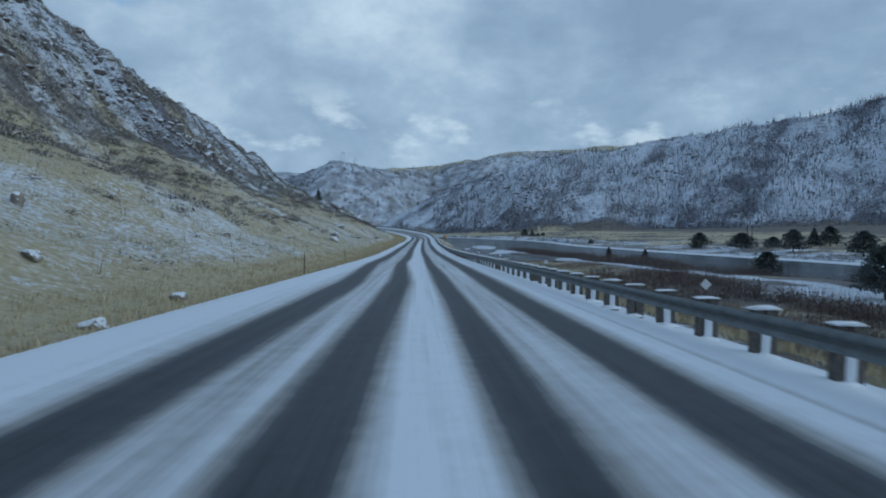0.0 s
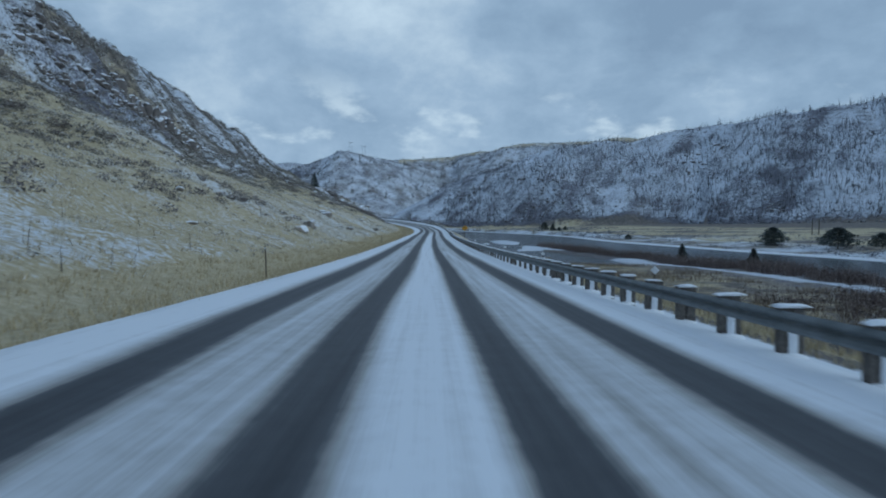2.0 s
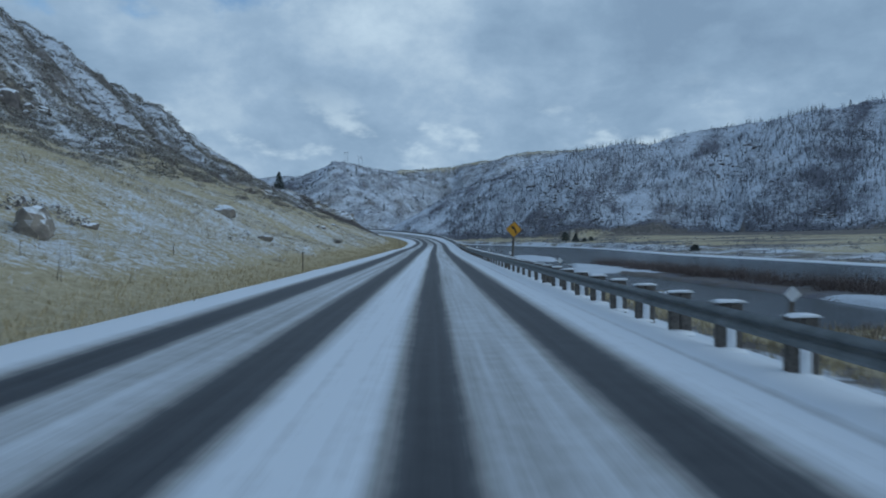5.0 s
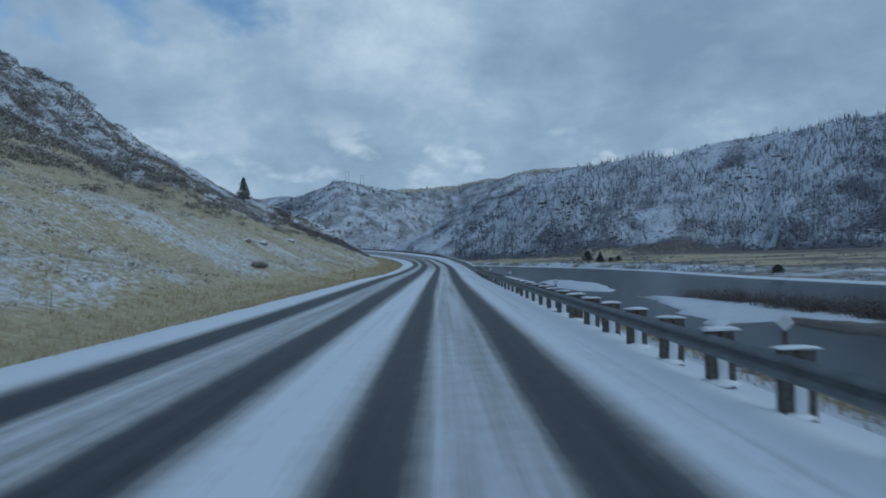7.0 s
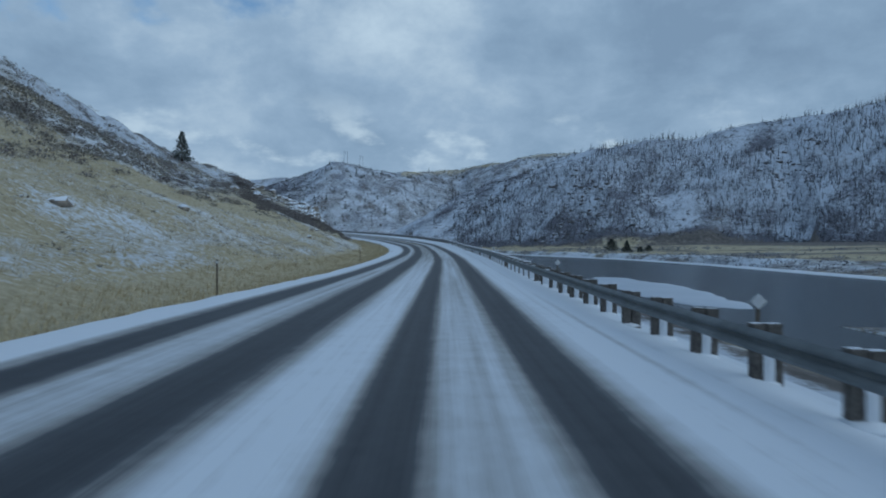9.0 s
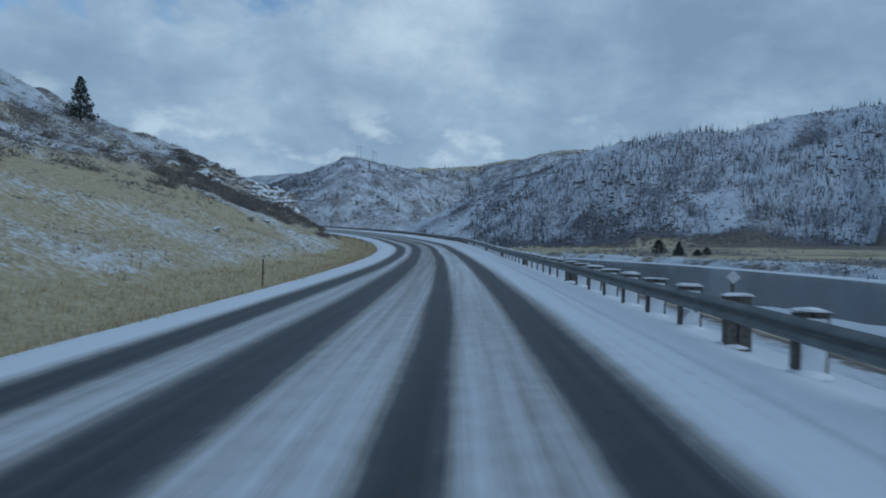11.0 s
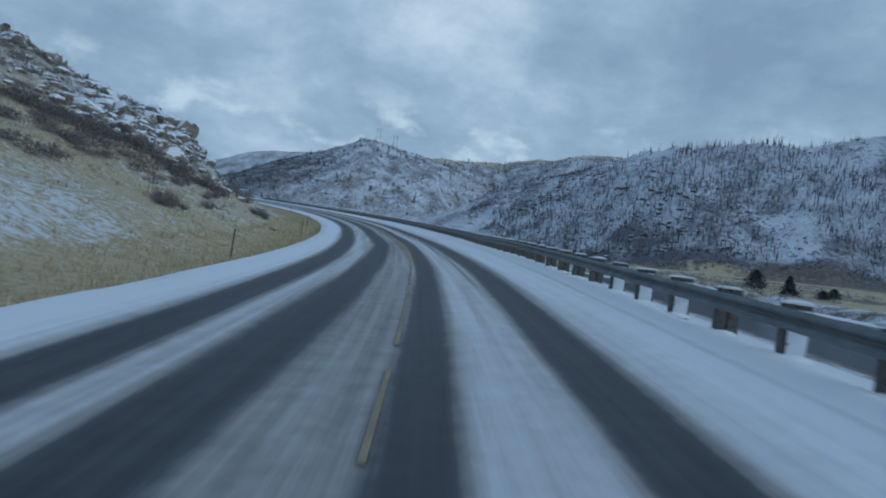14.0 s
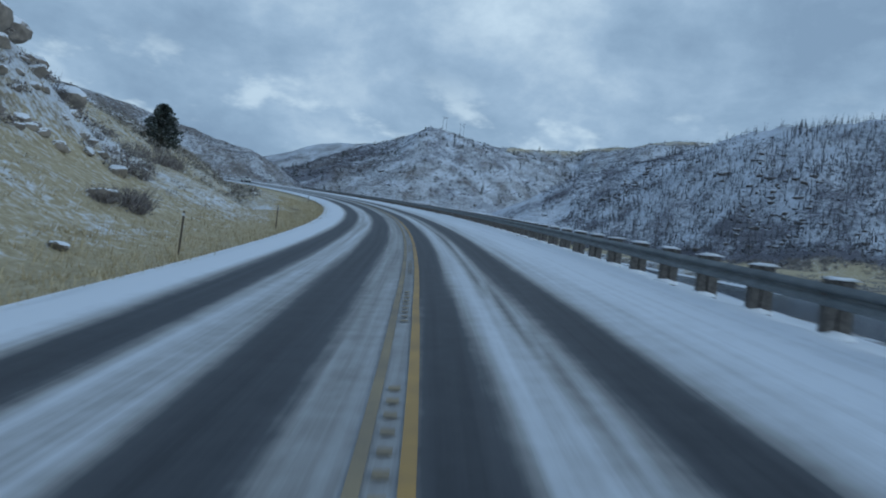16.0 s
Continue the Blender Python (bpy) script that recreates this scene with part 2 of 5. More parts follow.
def vnoise(x, y):
    xi, yi = np.floor(x).astype(int), np.floor(y).astype(int)
    u, v = x - xi, y - yi
    u, v = u * u * (3 - 2 * u), v * v * (3 - 2 * v)
    a, b = _perm[xi % 256, yi % 256], _perm[(xi + 1) % 256, yi % 256]
    c, e = _perm[xi % 256, (yi + 1) % 256], _perm[(xi + 1) % 256, (yi + 1) % 256]
    return (a * (1 - u) + b * u) * (1 - v) + (c * (1 - u) + e * u) * v - 0.5


def fbm(x, y, size, octaves=5, gain=0.5):
    out, amp = np.zeros_like(x), 1.0
    for o in range(octaves):
        out += amp * vnoise(x / size + 17.3 * o, y / size + 9.1 * o)
        size, amp = size / 2.03, amp * gain
    return out


def smooth(a, b, x):
    t = np.clip((x - a) / (b - a), 0, 1)
    return t * t * (3 - 2 * t)


def poly_dist(x, y, pts):
    """Distance to a crest line, and the crest's height and the slope's width at the nearest place."""
    best, hh, ww = np.full(x.shape, 1e9), np.zeros(x.shape), np.ones(x.shape)
    for (ax, ay, ah, aw), (bx, by, bh, bw) in zip(pts, pts[1:]):
        lx, ly = bx - ax, by - ay
        t = np.clip(((x - ax) * lx + (y - ay) * ly) / (lx * lx + ly * ly), 0, 1)
        dd = np.hypot(x - ax - t * lx, y - ay - t * ly)
        m = dd < best
        best[m], hh[m], ww[m] = dd[m], (ah + t * (bh - ah))[m], (aw + t * (bw - aw))[m]
    return best, hh, ww


RIGHT_RIDGE = [(60, 880, 70, 130), (110, 850, 88, 135), (160, 815, 98, 135), (238, 785, 108, 130), (330, 775, 120, 160), (380, 735, 122, 185), (480, 680, 140, 190), (640, 560, 165, 200), (900, 300, 190, 230)]
FAR_RIDGE = [(-700, 1200, 20, 240), (-416, 1235, 46, 250), (-340, 1245, 71, 260), (-265, 1245, 102, 265), (-220, 1250, 123, 260), (-175, 1252, 142, 250), (-110, 1290, 132, 240), (-30, 1370, 135, 240), (60, 1420, 152, 300), (170, 1370, 168, 330), (300, 1400, 184, 420), (700, 1300, 196, 420)]
BACK_RIDGE = [(-1000, 1600, 60, 260), (-583, 1600, 104, 280), (-477, 1600, 136, 300), (-418, 1600, 151, 300), (-335, 1600, 156, 300), (-230, 1640, 148, 300), (-120, 1700, 120, 300)]
END_RIDGE = [(-620, 740, 126, 200), (-520, 760, 104, 180), (-380, 823, 79, 150), (-314, 869, 67, 115), (-266, 895, 50, 85), (-225, 918, 24, 50)]
LEFT_CREST = [(-200, 78), (0, 78), (90, 78), (150, 74), (175, 62), (206, 54.5), (240, 48.5), (274, 43.5), (300, 39), (330, 35), (346, 29.5), (370, 25.5), (400, 22), (430, 15), (470, 15), (510, 15), (560, 15), (620, 16), (800, 20)]
SLOPE = [(0, -0.06), (6.2, -0.1), (8, -0.45), (10.5, -0.5), (13, 0.2), (16, 1.4), (20, 2.8), (24, 5.2), (30, 7.8), (41, 12.2), (53, 18.0), (62, 22.5), (67, 26.5), (76, 36.5), (90, 51), (105, 62), (130, 72), (200, 80)]


def near_bank(y):
    return np.interp(y, [-100, 60, 84, 105, 155, 177, 200, 230, 256, 320, 420, 520], [68, 64, 60, 53, 52, 50, 46, 41, 29, 30, 30, 30])


def far_bank(y):
    return np.interp(y, [-100, 140, 215, 300, 380, 450, 520, 600, 700, 900], [120, 100, 87, 78, 82, 78, 60, 38, 10, -60])


def channel_d(y):
    return np.interp(y, [50, 84, 92, 105, 130, 155, 177, 200, 230], [52, 48, 44.5, 40.5, 39.5, 40, 38, 34, 32])


def ice_shelf(x, y):
    """Snow-covered ice lying in the shallow water by the road; one inside, nought outside."""
    out = np.zeros(x.shape)
    for cx, cy, rx, ry, turn in ((30.5, 280, 6.8, 33, -0.06), (31.5, 222, 5.2, 18, -0.2), (25.5, 208, 1.6, 4, -0.5), (21, 262, 1.8, 9, -0.1), (24, 170, 1.5, 7, -0.3)):
        u, v = (x - cx) * math.cos(turn) + (y - cy) * math.sin(turn), (y - cy) * math.cos(turn) - (x - cx) * math.sin(turn)
        out = np.maximum(out, 1 - smooth(0.75, 1.0, np.hypot(u / rx, v / ry) + 0.35 * fbm(x, y, 9, 3)))
    return out


def height(x, y):
    s, d = road_coords(x, y)
    zr = np.interp(s, ST, RZ)
    road = zr + np.interp(s, ST, RB) * np.clip(d, -9, 9) + shoulder_lift(s, d)
    a = -d
    hl = np.interp(a + 2.5 * fbm(x, y, 25, 3) * smooth(14, 30, a) - 11 * smooth(405, 450, s) * smooth(8, 14, a) * (1 - 0.5 * smooth(19, 27, a)) + 8 * smooth(510, 590, s) * smooth(10, 20, a), *zip(*SLOPE))
    hl = hl * (1 + 0.15 * (1 - smooth(148, 184, s)) * smooth(62, 84, a))
    cap = np.interp(s, *zip(*LEFT_CREST))
    hl = np.where(hl > 0, hl * (1 + 0.3 * smooth(356, 384, s) * (1 - smooth(405, 440, s))), hl)
    hl = np.where(hl > 0, -3.0 * np.log(np.exp(-np.clip(hl, 0, 90) / 3.0) + np.exp(-cap / 3.0)), hl)
    rib = np.exp(-(((s - 391) / 8.0) ** 2)) * np.interp(a, [18.5, 20.5, 24, 28, 33, 39], [0, 1.1, 2.3, 1.9, 1.4, 0])
    left = hl + road + rib
    # embankment, marsh, river and far field
    dn, df = near_bank(y), far_bank(y)
    low = -5.1 - 1.1 * smooth(118, 158, y)
    drop = smooth(6.3, 17, d)
    floor = (road - np.interp(d, [0, 5.0, 6.3], [0.06, 0.06, 0.2])) * (1 - drop) + low * drop
    bed = smooth(-6, 3, d - dn) * (1 - smooth(-2, 3, x - df))
    broad = 38 * (1 - smooth(300, 370, y))
    rise = smooth(-1, 7 + broad, x - df)
    floor = np.where(d > 6.3, floor - 2.6 * bed * drop + rise * 2.0 + rise * np.clip(x - df - 10 - 0.8 * broad, 0, 300) * 0.028, floor)
    pool = smooth(11, 14, d + 3 * fbm(x, y, 14, 3)) * (1 - smooth(-5, -2.5, d - channel_d(y))) * smooth(140, 166, y)
    floor = np.where(d > 9, floor - 2.4 * pool * np.clip(drop, 0, 1), floor)
    shelf = ice_shelf(x, y)
    floor = np.where((d > 9) & (shelf > 0.02), np.maximum(floor, WATER_Z - 0.3 + 0.42 * shelf), floor)
    h = np.where(d < 0, left, floor)
    rough = np.where(d > 0, smooth(8, 16, d) * 0.5 * (1 - bed) * (1 - 0.85 * shelf), smooth(8, 16, a))
    h = h + rough * (fbm(x, y, 7, 4) * 0.8 + smooth(20, 60, a) * fbm(x, y, 26, 5) * 5 + smooth(52, 75, a) * np.abs(fbm(x, y, 9, 4)) * 6)
    for ridge in (RIGHT_RIDGE, FAR_RIDGE, BACK_RIDGE, END_RIDGE):
        dist, top, width = poly_dist(x, y, ridge)
        dist = np.maximum(dist + fbm(x, y, 110, 5) * 24, 0)
        t = np.clip(1 - dist / width, 0, 1)
        hh = (top + 4) * (1 - (1 - t) ** 1.12) + (fbm(x, y, 40, 6, 0.5) * 5 - np.abs(fbm(x + 900, y, 75, 3)) * 7 * (1 - t)) * smooth(0.0, 0.25, t) - 4
        h = np.where(((x > -20) | (y > 820) | ((ridge is END_RIDGE) & (y > 730))) & (t > 0), np.maximum(h, hh), h)
    return h


def axis(stops):
    out = [stops[0][0]]
    for (a, da), (b, db) in zip(stops, stops[1:]):
        while out[-1] < b:
            t = (out[-1] - a) / (b - a)
            out.append(out[-1] + da + (db - da) * t)
    return np.array(out)


GX = axis([(-1800, 60), (-500, 14), (-150, 2.2), (-85, 1.1), (20, 1.0), (60, 2.4), (130, 4), (700, 6), (1000, 30), (2600, 90)])
GY = axis([(-300, 30), (-30, 3), (0, 1.5), (440, 1.5), (520, 4), (600, 5), (900, 5), (1000, 8), (1450, 9), (1700, 60), (4200, 150)])


def grid_mesh(name, xx, yy, zz):
    ny, nx = xx.shape
    v = np.stack([xx, yy, zz], -1).reshape(-1, 3)
    i = np.arange(ny * nx).reshape(ny, nx)
    f = np.stack([i[:-1, :-1], i[:-1, 1:], i[1:, 1:], i[1:, :-1]], -1).reshape(-1, 4)
    return raw_mesh(name, v, f, True)


def raw_mesh(name, v, f, soft=False):
    """A mesh from arrays of vertices and of equal-sided faces."""
    k = f.shape[1]
    me = bpy.data.meshes.new(name)
    me.vertices.add(len(v))
    me.vertices.foreach_set("co", np.asarray(v, np.float32).ravel())
    me.loops.add(f.size)
    me.loops.foreach_set("vertex_index", f.ravel().astype(np.int32))
    me.polygons.add(len(f))
    me.polygons.foreach_set("loop_start", np.arange(0, f.size, k, dtype=np.int32))
    me.update(calc_edges=True)
    if soft:
        me.shade_smooth()
    return me


def paint(me, name, rgb):
    """A colour attribute per vertex: how a cover is spread over the land."""
    att = me.color_attributes.new(name, "FLOAT_COLOR", "POINT")
    att.data.foreach_set("color", np.concatenate([rgb, np.ones((len(rgb), 1))], 1).astype(np.float32).ravel())


gx, gy = np.meshgrid(GX, GY)
gz = height(gx, gy)


def outcrop_edge(a):
    """Station along the road where the rocky rib begins, above a line of brush."""
    return np.interp(a, [17, 20.5, 23.4, 27.4, 31, 34, 40, 48], [380, 374, 369.5, 367, 363, 358, 361, 366])


def brush_patch(x, y):
    """Over nought where thick brush grows on the far hillsides: long patches down the gullies."""
    u, v = 0.8 * x + 0.6 * y, 0.8 * y - 0.6 * x
    return fbm(u / 2.2 + 40, v + 15, 46, 4, 0.55) - 0.03


def cover(x, y):
    """Where snow lies (r), where golden grass stands (g) and where rock and brush are (b)."""
    s, d = road_coords(x, y)
    a = -d
    df, dn = far_bank(y), near_bank(y)
    n1, n2 = fbm(x, y, 60, 3), fbm(x + 500, y, 22, 3)
    near = 2.6 * smooth(322, 350, s)
    verge = 1 - smooth(11, 15, a + near + 3 * n2)
    step = 5 * smooth(262, 300, s)
    up_hill = smooth(28, 36, a + 8 * n1 + step)
    early = 1 - smooth(150, 190, s)
    high = smooth(40, 54, a + 12 * n1 + 1.9 * step - 11 * early)
    mid = smooth(11, 15, a + near) * (1 - up_hill)
    gold = up_hill * (1 - high)
    n3 = fbm(x + 900, y + 300, 9, 3)
    late = smooth(230, 300, s)
    snow = 0.1 * verge + mid * np.clip(0.5 + 0.22 * n2 + 0.4 * n3 - 0.06 * smooth(62, 85, s) * (1 - smooth(150, 180, s)) - 0.03 * late, 0.36, 0.55) + gold * (0.31 + 0.1 * early * smooth(40, 50, a) + 0.3 * n2 + 0.3 * n3 - 0.1 * late) + high * np.clip(0.5 + 0.08 * late + 0.08 * (1 - smooth(120, 160, s)) + 0.3 * n2 + 0.7 * n3, 0.15, 0.72)
    grass = verge * 1.0 + mid * (0.8 + 0.4 * n3) + gold * 0.95 + high * (0.26 + 0.5 * n1)
    dark = high * (0.28 + 0.5 * n2 + 0.3 * n3)
    cliff = smooth(150, 162, s) * (1 - smooth(204, 214, s)) * smooth(58, 63, a) * (1 - smooth(72, 92, a + 0.5 * (s - 160)))
    snow, dark, grass = snow - 0.2 * cliff, dark + 0.5 * cliff, grass * (1 - 0.6 * cliff)
    rib = smooth(0.5, 2.5, s - outcrop_edge(a)) * (1 - smooth(397, 402, s)) * smooth(18, 20.5, a) * (1 - smooth(40, 50, a))
    under = smooth(324, 332, s + 2 * n2) * (1 - smooth(-5.0, -2.5, s - outcrop_edge(a) + 5 * n2)) * smooth(13.5, 17, a + 4 * n2) * (1 - smooth(31, 35, a))
    meadow = np.exp(-((((s - 317) / 9) ** 2 + ((a - 22) / 4.5) ** 2) ** 2))
    snow = snow * (1 - rib) * (1 - under) * (1 - meadow) + rib * np.clip(0.58 + 0.6 * n3, 0.3, 0.8) + under * (1 - rib) * np.clip(0.5 + 0.4 * n3 + 0.2 * n2, 0.34, 0.62) + 0.12 * meadow
    grass, dark = grass * (1 - rib) + 0.42 * rib, dark * (1 - rib) + 0.12 * rib
    right = d > 0
    broad = 16 * (1 - smooth(300, 370, y))
    field = smooth(4 + broad, 16 + broad, x - df + 10 * n2) * (1 - smooth(120, 190, x - df))
    bank = smooth(-4, 0, x - df) * (1 - smooth(8 + broad, 14 + broad, x - df + 10 * n2))
    marsh = smooth(6.4, 9, d) * (1 - smooth(-8, 0, d - dn))
    near_rail = 1 - smooth(6.0, 7.6, d + 0.8 * n2)
    # later along the road the near shore is all snow
    shore = smooth(190, 250, y)
    shelf = ice_shelf(x, y)
    channel = np.exp(-(((d - channel_d(y)) / (1.9 + 1.2 * smooth(125, 165, y) + 2.5 * n3)) ** 2)) * (y < 235) * (n2 > -0.16)
    ice = np.exp(-((((x - 43) / 8) ** 2 + ((y - 61) / 11) ** 2 + 1.6 * n2 + 1.2 * n3) ** 2))
    edge_snow = np.exp(-(((x - df + 0.2) / 1.1) ** 2))
    snow_r = near_rail * 0.95 + marsh * (0.12 + 0.3 * n2 + 0.35 * shore) + field * (0.26 + 0.3 * n1) + bank * (0.56 + 0.5 * n3) + edge_snow * 0.2 + np.maximum(channel, ice) * 0.85 + shelf
    grass_r = marsh * (0.26 + 0.6 * (1 - smooth(12, 20, d)) + 0.3 * n2) + field * (0.5 + 0.6 * n2) + bank * 0.3
    dark_r = marsh * smooth(24, 36, d) * 0.5
    snow, grass, dark = np.where(right, snow_r, snow), np.where(right, grass_r, grass), np.where(right, dark_r, dark)
    patch = brush_patch(x, y)
    for ridge, lo in ((RIGHT_RIDGE, 0), (FAR_RIDGE, 1), (BACK_RIDGE, 1), (END_RIDGE, 2)):
        dist, top, width = poly_dist(x, y, ridge)
        t = 1 - dist / width
        on = smooth(0.0, 0.06, t) * ((x > -20) | (y > 820) | ((lo == 2) & (y > 730)))
        if lo == 0:
            thick = smooth(-0.1, 0.3, patch)
            sn = 0.62 + 0.3 * fbm(x, y, 14, 4) - 0.16 * thick - 0.3 * smooth(0.14, 0.0, t) + 0.03 * smooth(400, 700, y)
            gr, dk = np.full(x.shape, 0.03), 0.66 + 0.3 * thick + 0.3 * fbm(x + 300, y + 70, 25, 4)
        else:
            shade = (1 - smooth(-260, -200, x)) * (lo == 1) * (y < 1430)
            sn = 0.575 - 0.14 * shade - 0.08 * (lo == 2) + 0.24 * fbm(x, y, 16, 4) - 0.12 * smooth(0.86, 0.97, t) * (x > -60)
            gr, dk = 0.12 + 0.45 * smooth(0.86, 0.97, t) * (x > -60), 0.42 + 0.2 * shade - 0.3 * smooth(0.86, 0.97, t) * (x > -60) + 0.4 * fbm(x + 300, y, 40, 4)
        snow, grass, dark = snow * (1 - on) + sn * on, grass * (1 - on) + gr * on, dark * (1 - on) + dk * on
    return np.clip(np.stack([snow, grass, dark], -1), 0, 1)


def ground_material():
    m, n, l, b = material("snowy_grass_hills")
    geo = n.new("ShaderNodeNewGeometry")
    att = n.new("ShaderNodeVertexColor")
    att.layer_name = "cover"
    sp = n.new("ShaderNodeSeparateColor")
    l.new(att.outputs[0], sp.inputs[0])
    fine = noise_node(n, l, 2.5, 7, 0.66, geo.outputs["Position"])
    mid = noise_node(n, l, 0.33, 8, 0.64, geo.outputs["Position"])
    wide = noise_node(n, l, 0.05, 7, 0.62, geo.outputs["Position"])

    def math_node(op, x, y=None, c=None, d=None):
        k = n.new("ShaderNodeMath")
        k.operation = op
        l.new(x, k.inputs[0])
        if y is not None:
            l.new(y, k.inputs[1])
        if c is not None:
            k.inputs[1].default_value = c
        if d is not None:
            k.inputs[2].default_value = d
        return k.outputs[0]

    grass = ramp(n, [(0.28, (0.3, 0.258, 0.168)), (0.5, (0.44, 0.385, 0.257)), (0.72, (0.56, 0.508, 0.375))])
    l.new(fine.outputs["Fac"], grass.inputs[0])
    earth = ramp(n, [(0.3, (0.1, 0.092, 0.087)), (0.55, (0.18, 0.165, 0.152)), (0.75, (0.285, 0.266, 0.24))])
    l.new(mid.outputs["Fac"], earth.inputs[0])
    # blue-grey rock tone: haze of the far hills put into the colour
    rock = ramp(n, [(0.3, (0.08, 0.081, 0.1)), (0.55, (0.158, 0.16, 0.192)), (0.75, (0.27, 0.275, 0.31))])
    l.new(fine.outputs["Fac"], rock.inputs[0])

    def mixed(fac, x, y):
        k = n.new("ShaderNodeMix")
        k.data_type = "RGBA"
        l.new(fac, k.inputs["Factor"])
        l.new(x, k.inputs["A"])
        if isinstance(y, tuple):
            k.inputs["B"].default_value = y
        else:
            l.new(y, k.inputs["B"])
        return k.outputs["Result"]

    def soft_step(value, lo, hi):
        k = n.new("ShaderNodeMapRange")
        k.interpolation_type = "SMOOTHSTEP"
        k.inputs["From Min"].default_value, k.inputs["From Max"].default_value = lo, hi
        l.new(value, k.inputs["Value"])
        return k.outputs[0]

    gfac = soft_step(math_node("ADD", sp.outputs["Green"], mid.outputs["Fac"]), 0.75, 1.05)
    base = mixed(gfac, earth.outputs[0], grass.outputs[0])
    dfac = soft_step(math_node("ADD", sp.outputs["Blue"], mid.outputs["Fac"]), 0.9, 1.15)
    base = mixed(dfac, base, rock.outputs[0])
    blend = math_node("MULTIPLY_ADD", mid.outputs["Fac"], None, 0.3, 0.0)
    blend = math_node("ADD", blend, math_node("MULTIPLY_ADD", fine.outputs["Fac"], None, 0.56, 0.0))
    blend = math_node("ADD", blend, math_node("MULTIPLY_ADD", wide.outputs["Fac"], None, 0.14, 0.0))
    level = math_node("MULTIPLY_ADD", sp.outputs["Red"], None, 0.44, -0.22)
    sfac = math_node("MULTIPLY", soft_step(math_node("ADD", blend, level), 0.45, 0.59), None, 0.84)
    snow = ramp(n, [(0.3, (0.57, 0.63, 0.72)), (0.7, (0.75, 0.8, 0.885))])
    l.new(wide.outputs["Fac"], snow.inputs[0])
    base = mixed(sfac, base, snow.outputs[0])
    l.new(base, b.inputs["Base Color"])
    b.inputs["Roughness"].default_value = 0.92
    b.inputs["Specular IOR Level"].default_value = 0.2
    bp = n.new("ShaderNodeBump")
    bp.inputs["Strength"].default_value, bp.inputs["Distance"].default_value = 0.8, 0.25
    l.new(fine.outputs["Fac"], bp.inputs["Height"])
    l.new(bp.outputs[0], b.inputs["Normal"])
    return m


ground_me = grid_mesh("ground", gx, gy, gz)
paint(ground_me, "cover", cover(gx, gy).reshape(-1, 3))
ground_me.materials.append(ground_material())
ground = tagged(new("ground", ground_me), "snow-dusted dry grass hills and valley floor", "ground", kind="structure")

# ---- river ----
wm, wnn, wll, wb = material("river_water")
wb.inputs["Base Color"].default_value = (0.02, 0.027, 0.033, 1)
wb.inputs["Roughness"].default_value = 0.2
wb.inputs["Specular IOR Level"].default_value = 0.38
wb.inputs["IOR"].default_value = 1.33
wgeo = wnn.new("ShaderNodeNewGeometry")
wmap = wnn.new("ShaderNodeMapping")
wmap.inputs["Scale"].default_value = (1.0, 0.35, 1.0)
wll.new(wgeo.outputs["Position"], wmap.inputs[0])
wno = noise_node(wnn, wll, 2.6, 5, 0.6, wmap.outputs[0])
wbp = wnn.new("ShaderNodeBump")
wbp.inputs["Strength"].default_value, wbp.inputs["Distance"].default_value = 0.22, 0.03
wll.new(wno.outputs["Fac"], wbp.inputs["Height"])
wll.new(wbp.outputs[0], wb.inputs["Normal"])
gxr, gyr = np.meshgrid(np.linspace(-60, 170, 60), np.linspace(-250, 760, 120))
water_me = grid_mesh("water", gxr, gyr, np.full(gxr.shape, WATER_Z))
water_me.materials.append(wm)
tagged(new("water", water_me), "dark grey river with calm rippled water", "river", kind="structure")

# snow-covered ice along the far shore
iy = np.arange(-120.0, 640.0, 3.0)
iv, jf = [], []
for k, y in enumerate(iy):
    x0 = float(far_bank(y)) - 0.4
    w = 1.5 + 0.9 * float(fbm(np.array([y]), np.array([3.0]), 14, 3)[0])
    iv += [(x0 - w, y, WATER_Z - 0.05), (x0 - w + 0.1, y, WATER_Z + 0.1), (x0 + 1.2, y, WATER_Z + 0.35), (x0 + 3.0, y, WATER_Z + 0.3)]
    if k:
        jf += [(4 * k - 4 + j, 4 * k - 3 + j, 4 * k + 1 + j, 4 * k + j) for j in range(3)]
shore_me = raw_mesh("shore_ice", np.array(iv), np.array(jf), True)
shore_me.materials.append(M_SNOW)
tagged(new("shore_ice", shore_me), "white rim of snowy ice along the far river bank", "ice", kind="structure")

# ---- road ----
TRACKS = (
    ([(-100, -3.2), (10, -3.15), (28, -3.0), (55, -3.95), (100, -3.95), (180, -4.0), (230, -4.2), (265, -4.1), (290, -3.65), (340, -3.45), (370, -4.0), (860, -3.9)], 0.5),
    ([(-100, -0.9), (10, -0.9), (28, -0.75), (55, -1.4), (100, -1.3), (180, -1.5), (257, -1.7), (310, -1.75), (334, -1.4), (352, -1.25), (370, -1.8), (860, -1.85)], 0.41),
    ([(-100, 1.25), (20, 1.28), (55, 1.1), (100, 1.02), (180, 0.87), (257, 0.9), (290, 0.5), (312, 0.38), (334, 0.68), (352, 0.58), (370, 0.17), (860, 0.2)], 0.32),
    ([(-100, 3.2), (12, 3.2), (45, 3.4), (100, 3.25), (180, 2.97), (260, 2.85), (290, 2.58), (315, 2.42), (334, 2.7), (354, 2.4), (370, 1.97), (860, 2.0)], 0.4),
)


